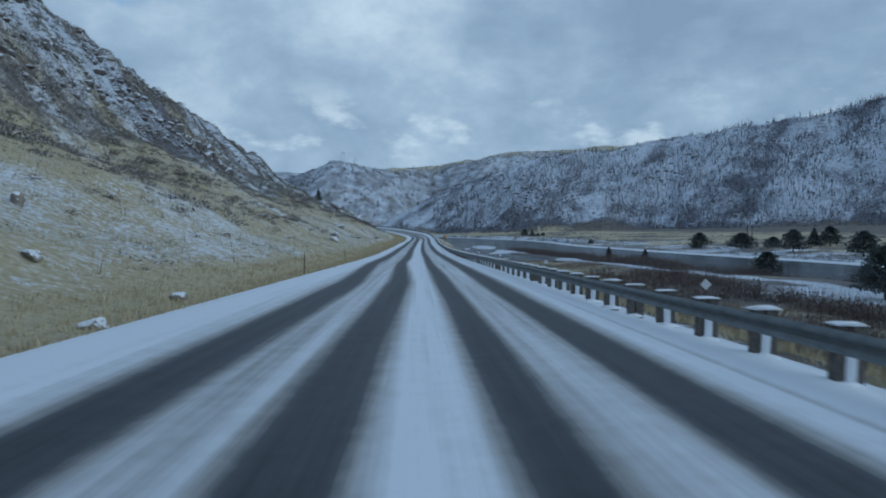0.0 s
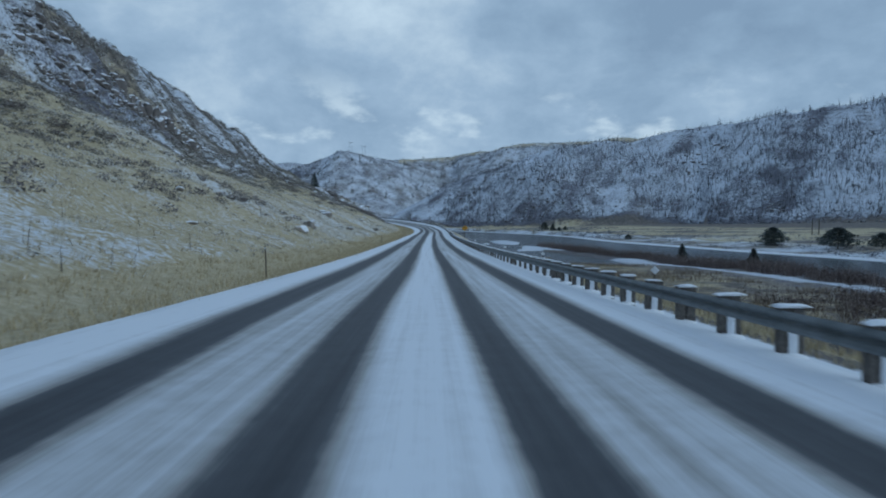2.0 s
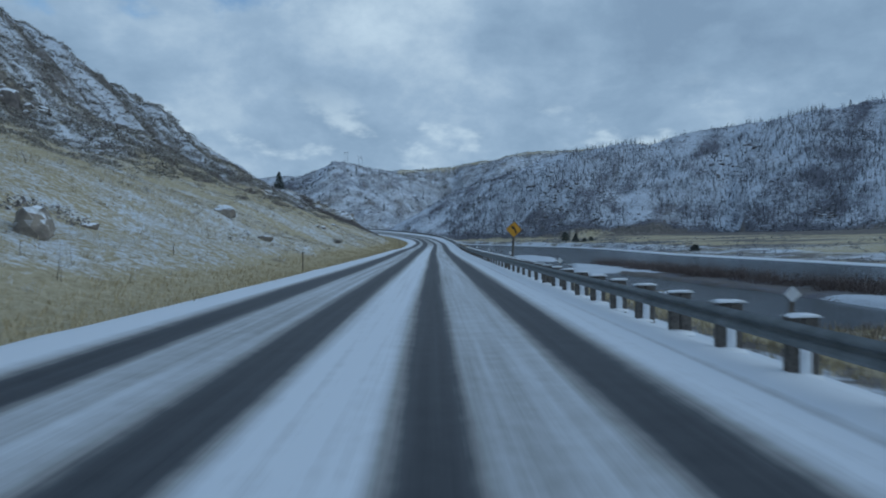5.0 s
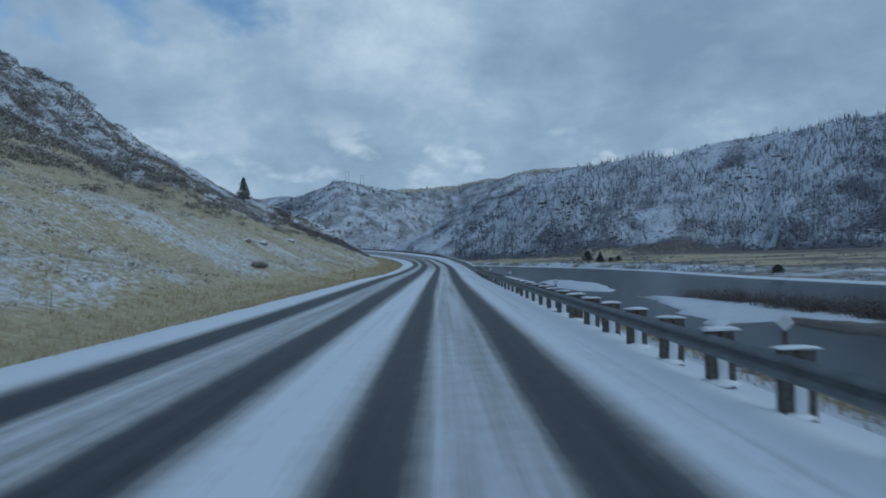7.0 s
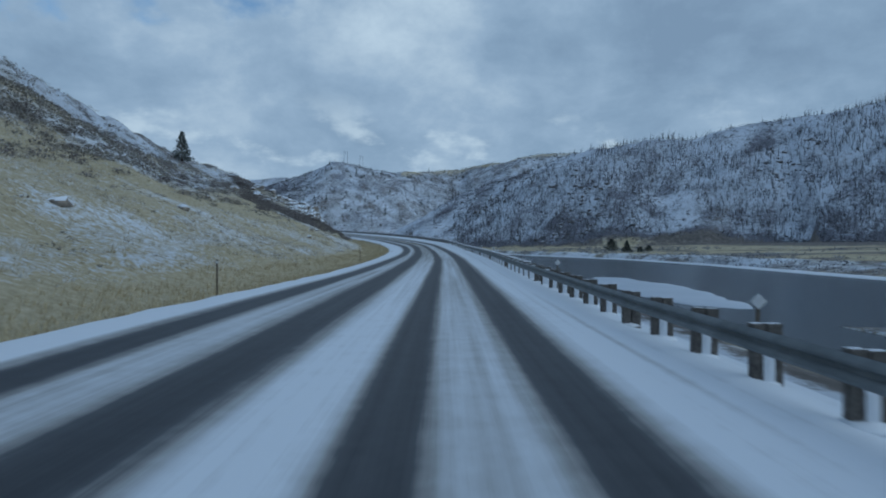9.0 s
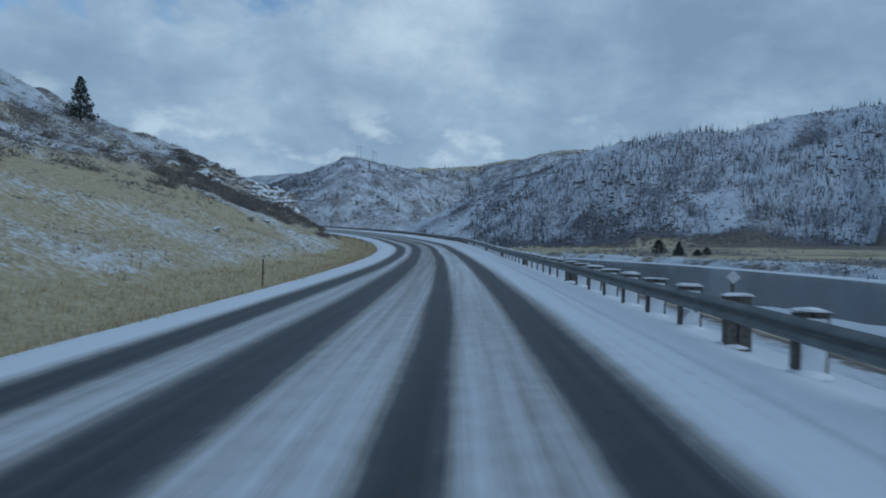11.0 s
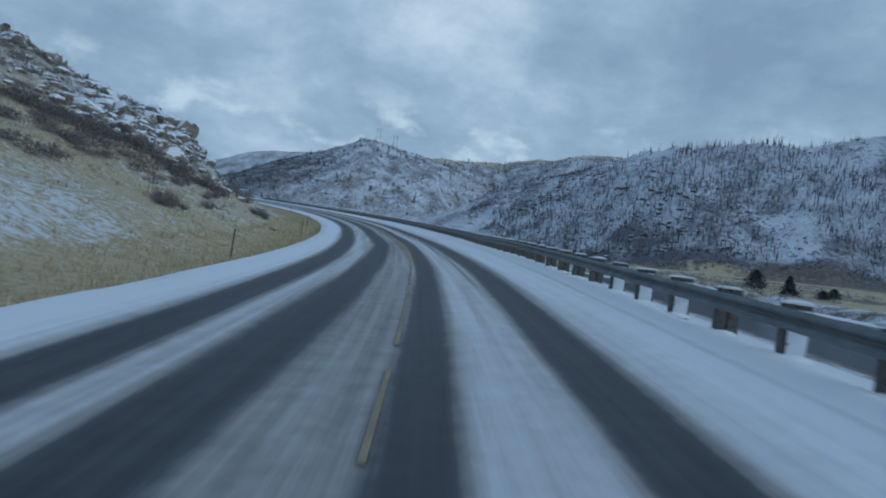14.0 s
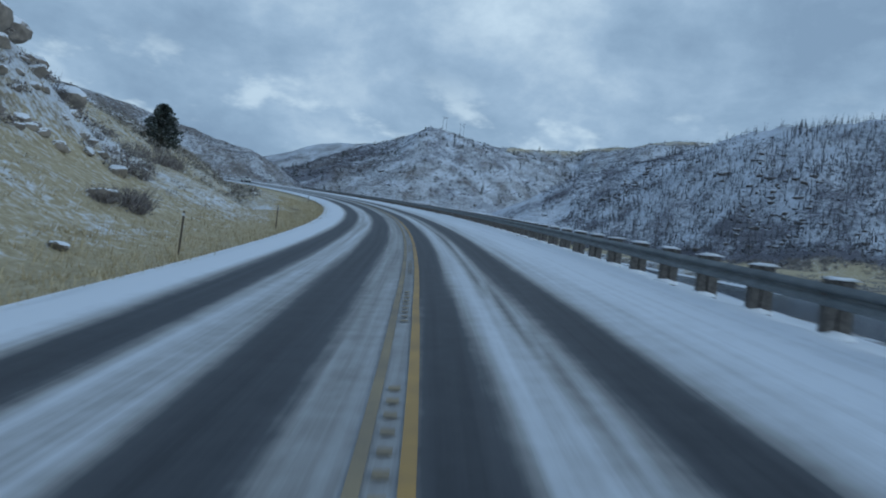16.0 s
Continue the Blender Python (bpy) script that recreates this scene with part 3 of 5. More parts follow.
def bare(s, d):
    """Over one: bare asphalt in a wheel track; near nought: untouched snow."""
    out = np.zeros_like(s)
    for line, half in TRACKS:
        c = np.interp(s, *zip(*line)) + 0.12 * fbm(s, s * 0, 40, 2)
        half = half * (1 + 0.12 * fbm(s + 50 * half, s * 0, 25, 2)) * (1 + (0.45 * smooth(150, 230, s) - 0.2 * smooth(280, 300, s)) * (np.abs(c + 1.6) < 0.5))
        out = np.maximum(out, np.clip(1.5 - np.abs(d - c) / half * 0.75, 0, 1))
    centre = np.exp(-(((d + 0.4) / 1.3) ** 4)) * smooth(205, 290, s) * 0.52
    lanes = (np.exp(-(((d + 2.8) / 1.5) ** 4)) * 0.33 + np.exp(-(((d - 2.0) / 1.3) ** 4)) * 0.3) * (1 + 0.7 * fbm(d * 9, s * 0.15, 1.7, 3))
    second = np.interp(s, [300, 334, 354, 370, 860], [1.7, 1.95, 1.7, 1.25, 1.25])
    lanes = lanes + 0.4 * np.exp(-(((d - second) / 0.1) ** 2)) * smooth(318, 340, s)
    rut = 0.3 * np.exp(-(((d - 4.45 - 0.2 * fbm(s, s * 0, 60, 2)) / 0.06) ** 2))
    return np.maximum(out, 0.06 * (np.abs(d + 0.4) < 4.6) + np.maximum(centre, lanes) + rut)


def road_material():
    m, n, l, b = material("snow_tracked_asphalt")
    uv = n.new("ShaderNodeUVMap")
    uv.uv_map = "road"
    att = n.new("ShaderNodeVertexColor")
    att.layer_name = "tracks"
    sp = n.new("ShaderNodeSeparateColor")
    l.new(att.outputs[0], sp.inputs[0])
    wv = n.new("ShaderNodeMapping")
    wv.inputs["Scale"].default_value = (4.2, 0.07, 1)
    l.new(uv.outputs[0], wv.inputs[0])
    streak = noise_node(n, l, 1.0, 7, 0.62, wv.outputs[0])
    grain = noise_node(n, l, 2.2, 8, 0.7, uv.outputs[0])
    tot = n.new("ShaderNodeMath")
    tot.operation = "MULTIPLY_ADD"
    tot.inputs[1].default_value = 0.62
    l.new(streak.outputs["Fac"], tot.inputs[0])
    l.new(sp.outputs["Red"], tot.inputs[2])
    tot2 = n.new("ShaderNodeMath")
    tot2.operation = "MULTIPLY_ADD"
    tot2.inputs[1].default_value = 0.35
    l.new(grain.outputs["Fac"], tot2.inputs[0])
    l.new(tot.outputs[0], tot2.inputs[2])
    r = ramp(n, [(0.33, (0.72, 0.76, 0.82)), (0.46, (0.52, 0.545, 0.58)), (0.6, (0.27, 0.272, 0.27)), (0.72, (0.07, 0.075, 0.086)), (0.85, (0.036, 0.039, 0.047))])
    half = n.new("ShaderNodeMath")
    half.operation = "MULTIPLY_ADD"
    half.inputs[1].default_value = 0.5
    half.inputs[2].default_value = 0.06
    l.new(tot2.outputs[0], half.inputs[0])
    l.new(half.outputs[0], r.inputs[0])
    l.new(r.outputs[0], b.inputs["Base Color"])
    b.inputs["Roughness"].default_value = 0.62
    b.inputs["Specular IOR Level"].default_value = 0.3
    bp = n.new("ShaderNodeBump")
    bp.inputs["Strength"].default_value, bp.inputs["Distance"].default_value = 0.4, 0.015
    l.new(grain.outputs["Fac"], bp.inputs["Height"])
    l.new(bp.outputs[0], b.inputs["Normal"])
    return m


def strip_mesh(name, s_values, d_values, ups):
    ss, dd = np.meshgrid(s_values, d_values, indexing="ij")
    x, y, z, h, bk = (np.interp(ss, ST, a) for a in (RX, RY, RZ, RH, RB))
    uu = ups(ss, dd) if callable(ups) else np.full(ss.shape, ups)
    me = grid_mesh(name, x + dd * np.cos(h), y + dd * np.sin(h), z + dd * bk + shoulder_lift(ss, dd) + uu)
    lay = me.uv_layers.new(name="road")
    idx = np.empty(len(me.loops), np.int32)
    me.loops.foreach_get("vertex_index", idx)
    lay.data.foreach_set("uv", np.stack([dd.ravel()[idx], ss.ravel()[idx]], -1).astype(np.float32).ravel())
    return me, ss, dd


def road_up(ss, dd):
    edge = smooth(5.6, 6.4, np.abs(dd + 0.45) + 0.5 * fbm(ss, dd, 3, 3))
    return 0.05 + 0.025 * (1 - np.clip(bare(ss, dd), 0, 1)) - 0.16 * edge


road_me, rs, rdd = strip_mesh("road", np.arange(-70, 840, 1.5), np.arange(-6.9, 6.2, 0.14), road_up)
paint(road_me, "tracks", np.repeat(bare(rs, rdd).reshape(-1, 1), 3, 1))
road_me.materials.append(road_material())
road = tagged(new("road", road_me), "two-lane asphalt highway with bare wheel tracks in snow", "road", kind="structure")


def line_mesh(name, spans, d0, d1, up):
    """A painted line; it wanders a little over the road's length."""
    v, f = [], []
    for a, b in spans:
        k = max(2, int((b - a) / 2) + 1)
        st = np.linspace(a, b, k)
        base = len(v)
        for s in st:
            off = float(np.interp(s, [300, 333, 345, 357, 366, 376, 400], [0.1, 0.3, 0.4, 0.22, 0.06, -0.02, -0.12]))
            v += [road_at(s, d0 + off, up), road_at(s, d1 + off, up)]
        f += [(base + 2 * i, base + 2 * i + 1, base + 2 * i + 3, base + 2 * i + 2) for i in range(k - 1)]
    return raw_mesh(name, np.array(v), np.array(f))


M_WORN = simple("worn_yellow_paint", (0.17, 0.15, 0.12), (0.31, 0.255, 0.155), 1.3, 0.7, 0, 0.1)
for spans, d0, d1, mat, words in (
    ([(336, 470)], -0.2, -0.09, M_YELLOW, "solid yellow centre line showing through thin snow"),
    ([(346, 351), (352, 470)], -0.52, -0.42, M_WORN, "second yellow centre line half hidden by grey snow"),
    ([(340 + 0.36 * i, 340 + 0.36 * i + 0.12) for i in range(270) if i % 17 < 9], -0.37, -0.26, M_WORN, "worn rumble strip marks between the yellow lines"),
    ([(308, 309.6), (312.5, 314), (315.8, 318.6), (320, 326.8), (328, 335.5)], -0.18, -0.12, M_WORN, "faint worn end of the yellow centre line in snow"),
):
    me = line_mesh("road_marking", spans, d0, d1, 0.084)
    me.materials.append(mat)
    tagged(new("road_marking", me), words, "road marking", kind="structure")


# ---- builders ----
def part(name, bm, mat, parent, label=""):
    me = bpy.data.meshes.new(name)
    bm.to_mesh(me)
    bm.free()
    me.materials.append(mat)
    ob = new(name, me)
    ob.parent = parent
    if label:
        ob["label"] = label
    return ob


def box(bm, cx, cy, cz, sx, sy, sz, bevel=0.0):
    r = bmesh.ops.create_cube(bm, size=1.0)
    bmesh.ops.scale(bm, vec=(sx, sy, sz), verts=r["verts"])
    bmesh.ops.translate(bm, vec=(cx, cy, cz), verts=r["verts"])
    if bevel:
        ed = {e for v in r["verts"] for e in v.link_edges}
        bmesh.ops.bevel(bm, geom=list(ed), offset=bevel, segments=1, affect="EDGES")


def height_at(x, y):
    return float(height(np.array([float(x)]), np.array([float(y)]))[0])


def ground_at(s, d):
    x, y, _ = road_at(s, d)
    return (x, y, height_at(x, y))


# ---- guard rail ----
RAIL_D, RAIL_FROM, POSTS = 5.37, -38.1, 310
RAIL_S = RAIL_FROM + 1.905 * np.arange(POSTS)
WAVE = [(0.0, 0.39), (0.012, 0.412), (0.075, 0.45), (0.08, 0.472), (0.075, 0.494), (0.01, 0.533), (0.0, 0.549), (0.0, 0.582), (0.01, 0.598), (0.075, 0.636), (0.08, 0.658), (0.075, 0.68), (0.012, 0.719), (0.0, 0.735)]
WAVE = [(dd, 0.5625 + 0.88 * (up - 0.5625)) for dd, up in WAVE]
guard = tagged(new("guard_rail"), "galvanized steel guard rail on snow-capped wooden posts", "guard rail")


def sweep(name, s_values):
    v, f, k = [], [], len(WAVE)
    for s in s_values:
        v += [road_at(s, RAIL_D - dd, up) for dd, up in WAVE]
    for i in range(len(s_values) - 1):
        f += [(i * k + j, i * k + j + 1, (i + 1) * k + j + 1, (i + 1) * k + j) for j in range(k - 1)]
    return raw_mesh(name, np.array(v), np.array(f), True)


for i in range(0, POSTS - 4, 4):
    me = sweep("rail", RAIL_S[i : i + 5])
    me.materials.append(M_STEEL)
    new("rail", me).parent = guard

bm = bmesh.new()
box(bm, 0, 0, 0.085, 0.2, 0.15, 1.53, 0.012)
post_me = part("post", bm, M_WOOD, guard).data
bm = bmesh.new()
box(bm, 0, 0, 0.36, 0.17, 0.15, 0.8, 0.012)
block_me = part("block", bm, M_WOOD, guard).data


def lump(name, sx, sy, sz, seed, cuts=3):
    """A rounded uneven heap of snow with a flat foot."""
    bm = bmesh.new()
    bmesh.ops.create_icosphere(bm, subdivisions=cuts, radius=1.0)
    for v in bm.verts:
        p = v.co.copy()
        k = 1 + 0.25 * noise.noise(p * 1.3 + Vector((seed, 0, 0)))
        v.co = Vector((p.x * sx * k, p.y * sy * k, max(p.z, -0.15) * sz * k))
    me = bpy.data.meshes.new(name)
    bm.to_mesh(me)
    bm.free()
    me.materials.append(M_SNOW)
    me.shade_smooth()
    return me


def snow_slab(seed):
    """A flat uneven slab of snow lying over a post and its block, overhanging a little."""
    bm = bmesh.new()
    bmesh.ops.create_cube(bm, size=1.0)
    bmesh.ops.subdivide_edges(bm, edges=list(bm.edges), cuts=4, use_grid_fill=True)
    for v in bm.verts:
        p = v.co.copy()
        k = max(0, abs(p.x) - 0.3) / 0.2
        q = max(0, abs(p.y) - 0.25) / 0.25
        wob = noise.noise(p * 2.3 + Vector((seed, 0, 0)))
        top = 0.06 * (1 - 0.55 * k * k - 0.35 * q * q + 0.3 * wob)
        v.co = Vector((p.x * (0.46 + 0.06 * wob), p.y * (0.2 + 0.04 * wob), (p.z + 0.5) * top - 0.012))
    me = bpy.data.meshes.new("snow_cap")
    bm.to_mesh(me)
    bm.free()
    me.materials.append(M_SNOW)
    me.shade_smooth()
    return me


cap_mes = [snow_slab(3.1 * i) for i in range(4)]
foot_mes = [lump("snow_drift", 0.3, 0.24, 0.1, 2.3 * i + 9, 2) for i in range(3)]
for ob in [o for o in guard.children if o.data in (post_me, block_me)]:
    bpy.data.objects.remove(ob)
bm = bmesh.new()
bmesh.ops.create_grid(bm, x_segments=6, y_segments=10, size=0.5)
for v in bm.verts:
    wob = 0.03 * noise.noise(v.co * 6)
    v.co = Vector((v.co.x * (0.3 + wob), -0.012 - 0.03 * max(0, 0.5 - v.co.length) + wob * 0.2, (v.co.y + 0.5) * (0.66 + wob)))
bmesh.ops.solidify(bm, geom=list(bm.faces), thickness=0.01)
crust = part("snow_crust", bm, M_SNOW, guard)
crust_me = crust.data
bpy.data.objects.remove(crust)
thin_crust_me = crust_me.copy()
for v in thin_crust_me.vertices:
    v.co = Vector((v.co.x * 0.5, v.co.y, v.co.z * 0.6))
rng = random.Random(4)
for i, s in enumerate(RAIL_S):
    turn = Matrix.Rotation(heading(s), 4, "Z") @ Matrix.Rotation(rng.uniform(-0.03, 0.03), 4, "Y")
    capped = not (195 < s < 232)
    for name, me, d, up in (("post", post_me, 0.31, -0.1), ("block", block_me, 0.1, 0.0)):
        ob = new(name, me)
        ob.parent = guard
        ob.matrix_basis = Matrix.Translation(road_at(s, RAIL_D + d, up + rng.uniform(-0.02, 0.02))) @ turn
    if capped:
        ob = new("snow_cap", cap_mes[i % 4])
        ob.parent = guard
        ob.matrix_basis = Matrix.Translation(road_at(s, RAIL_D + 0.21, 0.762)) @ turn @ Matrix.Diagonal((rng.uniform(0.8, 1.15), rng.uniform(0.9, 1.3), rng.uniform(0.45, 1.0), 1))
    if s < 328 and i % 7:
        ob = new("snow_crust", crust_me if 225 < s < 328 else thin_crust_me)
        ob.parent = guard
        ob.matrix_basis = Matrix.Translation(road_at(s - 0.085, RAIL_D + 0.21, 0.02)) @ turn
    if s < 420:
        ob = new("snow_drift", foot_mes[i % 3])
        ob.parent = guard
        ob.matrix_basis = Matrix.Translation(road_at(s + rng.uniform(-0.1, 0.1), RAIL_D + 0.16, -0.03)) @ turn

# reflector markers on the rail
bm = bmesh.new()
box(bm, 0, 0, 0, 0.05, 0.03, 0.5)
marker = tagged(new("rail_marker"), "white diamond reflector on a short post behind the rail", "reflector", "reflectors along the rail")
stem = part("stem", bm, M_POST, marker)
bm = bmesh.new()
box(bm, 0, 0, 0, 0.16, 0.012, 0.16, 0.004)
bmesh.ops.rotate(bm, verts=bm.verts, matrix=Matrix.Rotation(radians(45), 3, "Y"))
bmesh.ops.translate(bm, verts=bm.verts, vec=(0, -0.022, 0.2))
part("plate", bm, M_REFLECT, marker, "white square reflector set on its corner")
for i in range(25):
    s = 12.0 - 30.5 + 15.25 * i
    m = Matrix.Translation(road_at(s, RAIL_D + 0.46, 0.78)) @ Matrix.Rotation(heading(s), 4, "Z")
    if i == 0:
        marker.matrix_basis = m
    else:
        copy_thing(marker, m)


# ---- plants ----
def blades(points, count, tall, spread, wide, lean, seed):
    """Thin upright blades in clumps round each point; arrays of vertices and triangles."""
    r = np.random.RandomState(seed)
    n = len(points) * count
    p = np.repeat(points, count, 0)
    k = np.repeat(r.uniform(0.7, 1.3, len(points)), count)
    ang, rad = r.uniform(0, 2 * math.pi, n), np.sqrt(r.rand(n)) * spread * k
    base = p + np.stack([np.cos(ang) * rad, np.sin(ang) * rad, np.full(n, -0.05)], -1)
    h = r.uniform(tall[0], tall[1], n) * k
    out = np.stack([np.cos(ang), np.sin(ang)], -1) * (r.uniform(0.1, 1.0, n) * lean * h)[:, None] + r.normal(0, 0.12, (n, 2)) * h[:, None]
    tip = base + np.concatenate([out, h[:, None]], 1)
    t = r.uniform(0, math.pi, n)
    w = wide * r.uniform(0.6, 1.4, n)
    side = np.stack([np.cos(t) * w, np.sin(t) * w, np.zeros(n)], -1) * 0.5
    v = np.stack([base - side, base + side, tip], 1).reshape(-1, 3)
    return v, np.arange(3 * n).reshape(-1, 3)


def puffs(points, count, radius, flat, seed, leaf=0.5):
    """Leafy or twiggy clumps: small slanted triangles spread through a rough ball round each point."""
    r = np.random.RandomState(seed)
    n = len(points) * count
    rad = np.repeat(np.broadcast_to(radius, (len(points),)), count)
    c = r.normal(0, 1, (n, 3))
    c *= (r.rand(n) ** 0.4 / np.linalg.norm(c, axis=1))[:, None]
    c[:, 2] = np.abs(c[:, 2]) * flat
    c = np.repeat(points, count, 0) + c * rad[:, None]
    v = c[:, None] + r.normal(0, leaf, (n, 3, 3)) * rad[:, None, None] * np.array([1, 1, 0.9])
    return v.reshape(-1, 3), np.arange(3 * n).reshape(-1, 3)


def stuff(name, vf, mat, label, category):
    v = np.concatenate([a for a, _ in vf])
    off = np.cumsum([0] + [len(a) for a, _ in vf[:-1]])
    f = np.concatenate([b + o for (_, b), o in zip(vf, off)])
    me = raw_mesh(name, v, f)
    me.materials.append(mat)
    return tagged(new(name, me), label, category, kind="stuff")


def scatter_road(n, s_range, a_range, seed, power=1.0):
    """Random places beside the road, on the ground."""
    r = np.random.RandomState(seed)
    s = r.uniform(*s_range, n)
    d = a_range[0] + (a_range[1] - a_range[0]) * r.rand(n) ** power
    h = np.interp(s, ST, RH)
    x, y = np.interp(s, ST, RX) + d * np.cos(h), np.interp(s, ST, RY) + d * np.sin(h)
    return np.stack([x, y, height(x, y)], -1)


def thin(p, size, keep, seed=0):
    """Keeps the places where a slow noise is high, so that plants stand in patches."""
    return p[fbm(p[:, 0] + 77 * seed, p[:, 1], size, 3) > keep]


def scatter_ridge(ridge, n, lo, hi, seed, x_range=(-800, 900)):
    r = np.random.RandomState(seed)
    x, y = r.uniform(*x_range, n), r.uniform(380, 1450, n)
    dist, top, width = poly_dist(x, y, ridge)
    t = 1 - dist / width
    near = (t > lo) & (t < hi) & ((x > -20) | (y > 820)) & (y < np.interp(x, [p[0] for p in ridge], [p[1] for p in ridge]) + 25)
    x, y = x[near], y[near]
    return np.stack([x, y, height(x, y)], -1)


# dry grass on the verge and the slope over it
verge_pts = scatter_road(15000, (-15, 470), (-6.5, -13), 1)
slope_pts = thin(scatter_road(30000, (-15, 470), (-11, -56), 2, 0.85), 6, -0.05)
frost_pts = thin(scatter_road(52000, (-15, 500), (-12.5, -64), 26, 0.85), 7, -0.14, 12)
right_pts = scatter_road(11000, (-15, 200), (6.6, 28), 3, 1.5)
stuff("dry_grass", [blades(verge_pts, 8, (0.12, 0.34), 0.35, 0.04, 0.6, 11), blades(slope_pts, 7, (0.08, 0.24), 0.35, 0.04, 0.6, 12), blades(right_pts, 9, (0.12, 0.34), 0.35, 0.035, 0.5, 13)], M_GRASS, "golden dry grass tufts on the slopes by the road", "grass")

fs, fd = road_coords(frost_pts[:, 0], frost_pts[:, 1])
band = (fs > 255) & (fs < 345) & (-fd > 23.5) & (-fd < 31.5)
frost_pts = frost_pts[~band]
frost_pts = frost_pts[(fbm(frost_pts[:, 0] + 900, frost_pts[:, 1] + 300, 9, 3) < 0.1) | (np.random.RandomState(70).rand(len(frost_pts)) < 0.7)]
stuff("bunch_grass", [blades(frost_pts, 13, (0.1, 0.33), 0.27, 0.05, 0.9, 27)], M_FROSTED, "frosted bunch grass with snow caught in the tufts", "grass")

# sagebrush and bare bushes on the hill
sage = np.concatenate([thin(scatter_road(17000, (0, 310), (-40, -100), 4), 22, -0.22, 2), thin(scatter_road(3500, (300, 600), (-24, -90), 32), 22, 0.05, 2)])
big_sage = np.concatenate([thin(scatter_road(2200, (20, 300), (-40, -88), 28), 20, 0.08, 13), scatter_road(260, (105, 180), (-66, -96), 83)])
mid_sage = thin(scatter_road(1500, (190, 345), (-38, -78), 37), 16, -0.05, 15)
dark_sage = thin(scatter_road(700, (50, 300), (-27, -52), 39), 15, 0.08, 16)
even_sage = scatter_road(6500, (60, 335), (-46, -102), 88)
mounds = np.concatenate([thin(scatter_road(340, (296, 388), (-37, -68), 84), 10, -0.05, 19), thin(scatter_road(520, (95, 300), (-50, -92), 85), 12, -0.02, 20), scatter_road(26, (100, 150), (-24, -34), 86), thin(scatter_road(300, (205, 335), (-31, -60), 90), 9, -0.02, 21), scatter_road(110, (40, 150), (-20, -46), 91)])
bend_sage = scatter_road(4200, (425, 660), (-16, -95), 29)
low_sage = thin(scatter_road(4200, (0, 440), (-13, -48), 5), 9, 0.05, 3)
rs1 = np.random.RandomState(8)
stuff("sagebrush", [puffs(sage, 44, rs1.uniform(0.3, 0.95, len(sage)), 0.75, 21, 0.13), puffs(big_sage, 60, rs1.uniform(0.6, 1.7, len(big_sage)), 0.7, 29, 0.1), puffs(mid_sage, 34, rs1.uniform(0.4, 1.05, len(mid_sage)), 0.75, 38, 0.11), puffs(even_sage, 36, rs1.uniform(0.3, 0.95, len(even_sage)), 0.75, 89, 0.12), puffs(dark_sage, 60, rs1.uniform(0.45, 1.2, len(dark_sage)), 0.65, 40, 0.08), puffs(bend_sage, 26, rs1.uniform(0.4, 1.5, len(bend_sage)), 0.9, 30, 0.14), puffs(low_sage, 24, rs1.uniform(0.18, 0.55, len(low_sage)), 0.7, 22, 0.12)], M_SAGE, "grey snow-dusted sagebrush dotted over the hillside", "shrub")
stuff("brush_mound", [puffs(mounds, 130, rs1.uniform(0.6, 1.5, len(mounds)), 0.62, 87, 0.07)], M_BRUSH, "round brown leafless brush on the upper slope", "shrub")

# dead mullein stalks
stalks = np.concatenate([thin(scatter_road(300, (15, 180), (-12, -34), 6), 12, 0.02, 4), scatter_road(20, (130, 420), (-10, -18), 7)])
stuff("dead_stalk", [blades(stalks, 2, (0.7, 1.5), 0.15, 0.035, 0.05, 14)], M_STALK, "dead upright brown weed stalks on the slope", "weed")

# willows in the marsh between the road and the river
wil = np.concatenate([thin(scatter_road(7500, (-20, 245), (33, 62), 9), 24, -0.36, 5), thin(scatter_road(700, (-10, 190), (16, 30), 10), 18, 0.12, 6), scatter_road(170, (56, 90), (24, 37), 92)])
wil = wil[wil[:, 2] > WATER_Z - 0.2]
ws, wd = road_coords(wil[:, 0], wil[:, 1])
wil = wil[(wd > channel_d(wil[:, 1]) + 1.8) | ((wd < 37.5) & (wil[:, 1] < 90))]
stuff("willow_thicket", [blades(wil, 20, (0.7, 2.2), 0.9, 0.032, 0.3, 15), puffs(wil, 30, np.random.RandomState(33).uniform(0.6, 1.5, len(wil)), 1.1, 34, 0.075)], M_WILLOW, "reddish-brown bare willow thicket on the marshy bank", "shrub")

# brown reeds standing in the marsh
reed = thin(scatter_road(5200, (-20, 190), (13, 40), 35), 16, -0.15, 14)
reed = reed[(reed[:, 2] > WATER_Z - 0.3) & (road_coords(reed[:, 0], reed[:, 1])[1] < channel_d(reed[:, 1]) - 6)]
M_REED = island("brown_marsh_reeds", [(0.0, (0.14, 0.11, 0.085)), (0.6, (0.22, 0.178, 0.13)), (1.0, (0.32, 0.27, 0.195))])
stuff("marsh_reed", [blades(reed, 10, (0.25, 0.6), 0.9, 0.06, 0.5, 36)], M_REED, "brown dead reeds and sedge in the roadside marsh", "reed")

# far bank shrubs
rs2 = np.random.RandomState(31)
fy = rs2.uniform(40, 620, 3600)
fx = far_bank(fy) + 1.5 + 90 * rs2.rand(3600) ** 1.9
fb = thin(np.stack([fx, fy, height(fx, fy)], -1), 25, -0.05, 7)
# bank shrubs share the far hills' haze-toned brush colours
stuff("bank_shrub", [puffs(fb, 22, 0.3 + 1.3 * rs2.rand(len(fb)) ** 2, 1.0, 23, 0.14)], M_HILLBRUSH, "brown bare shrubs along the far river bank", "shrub")

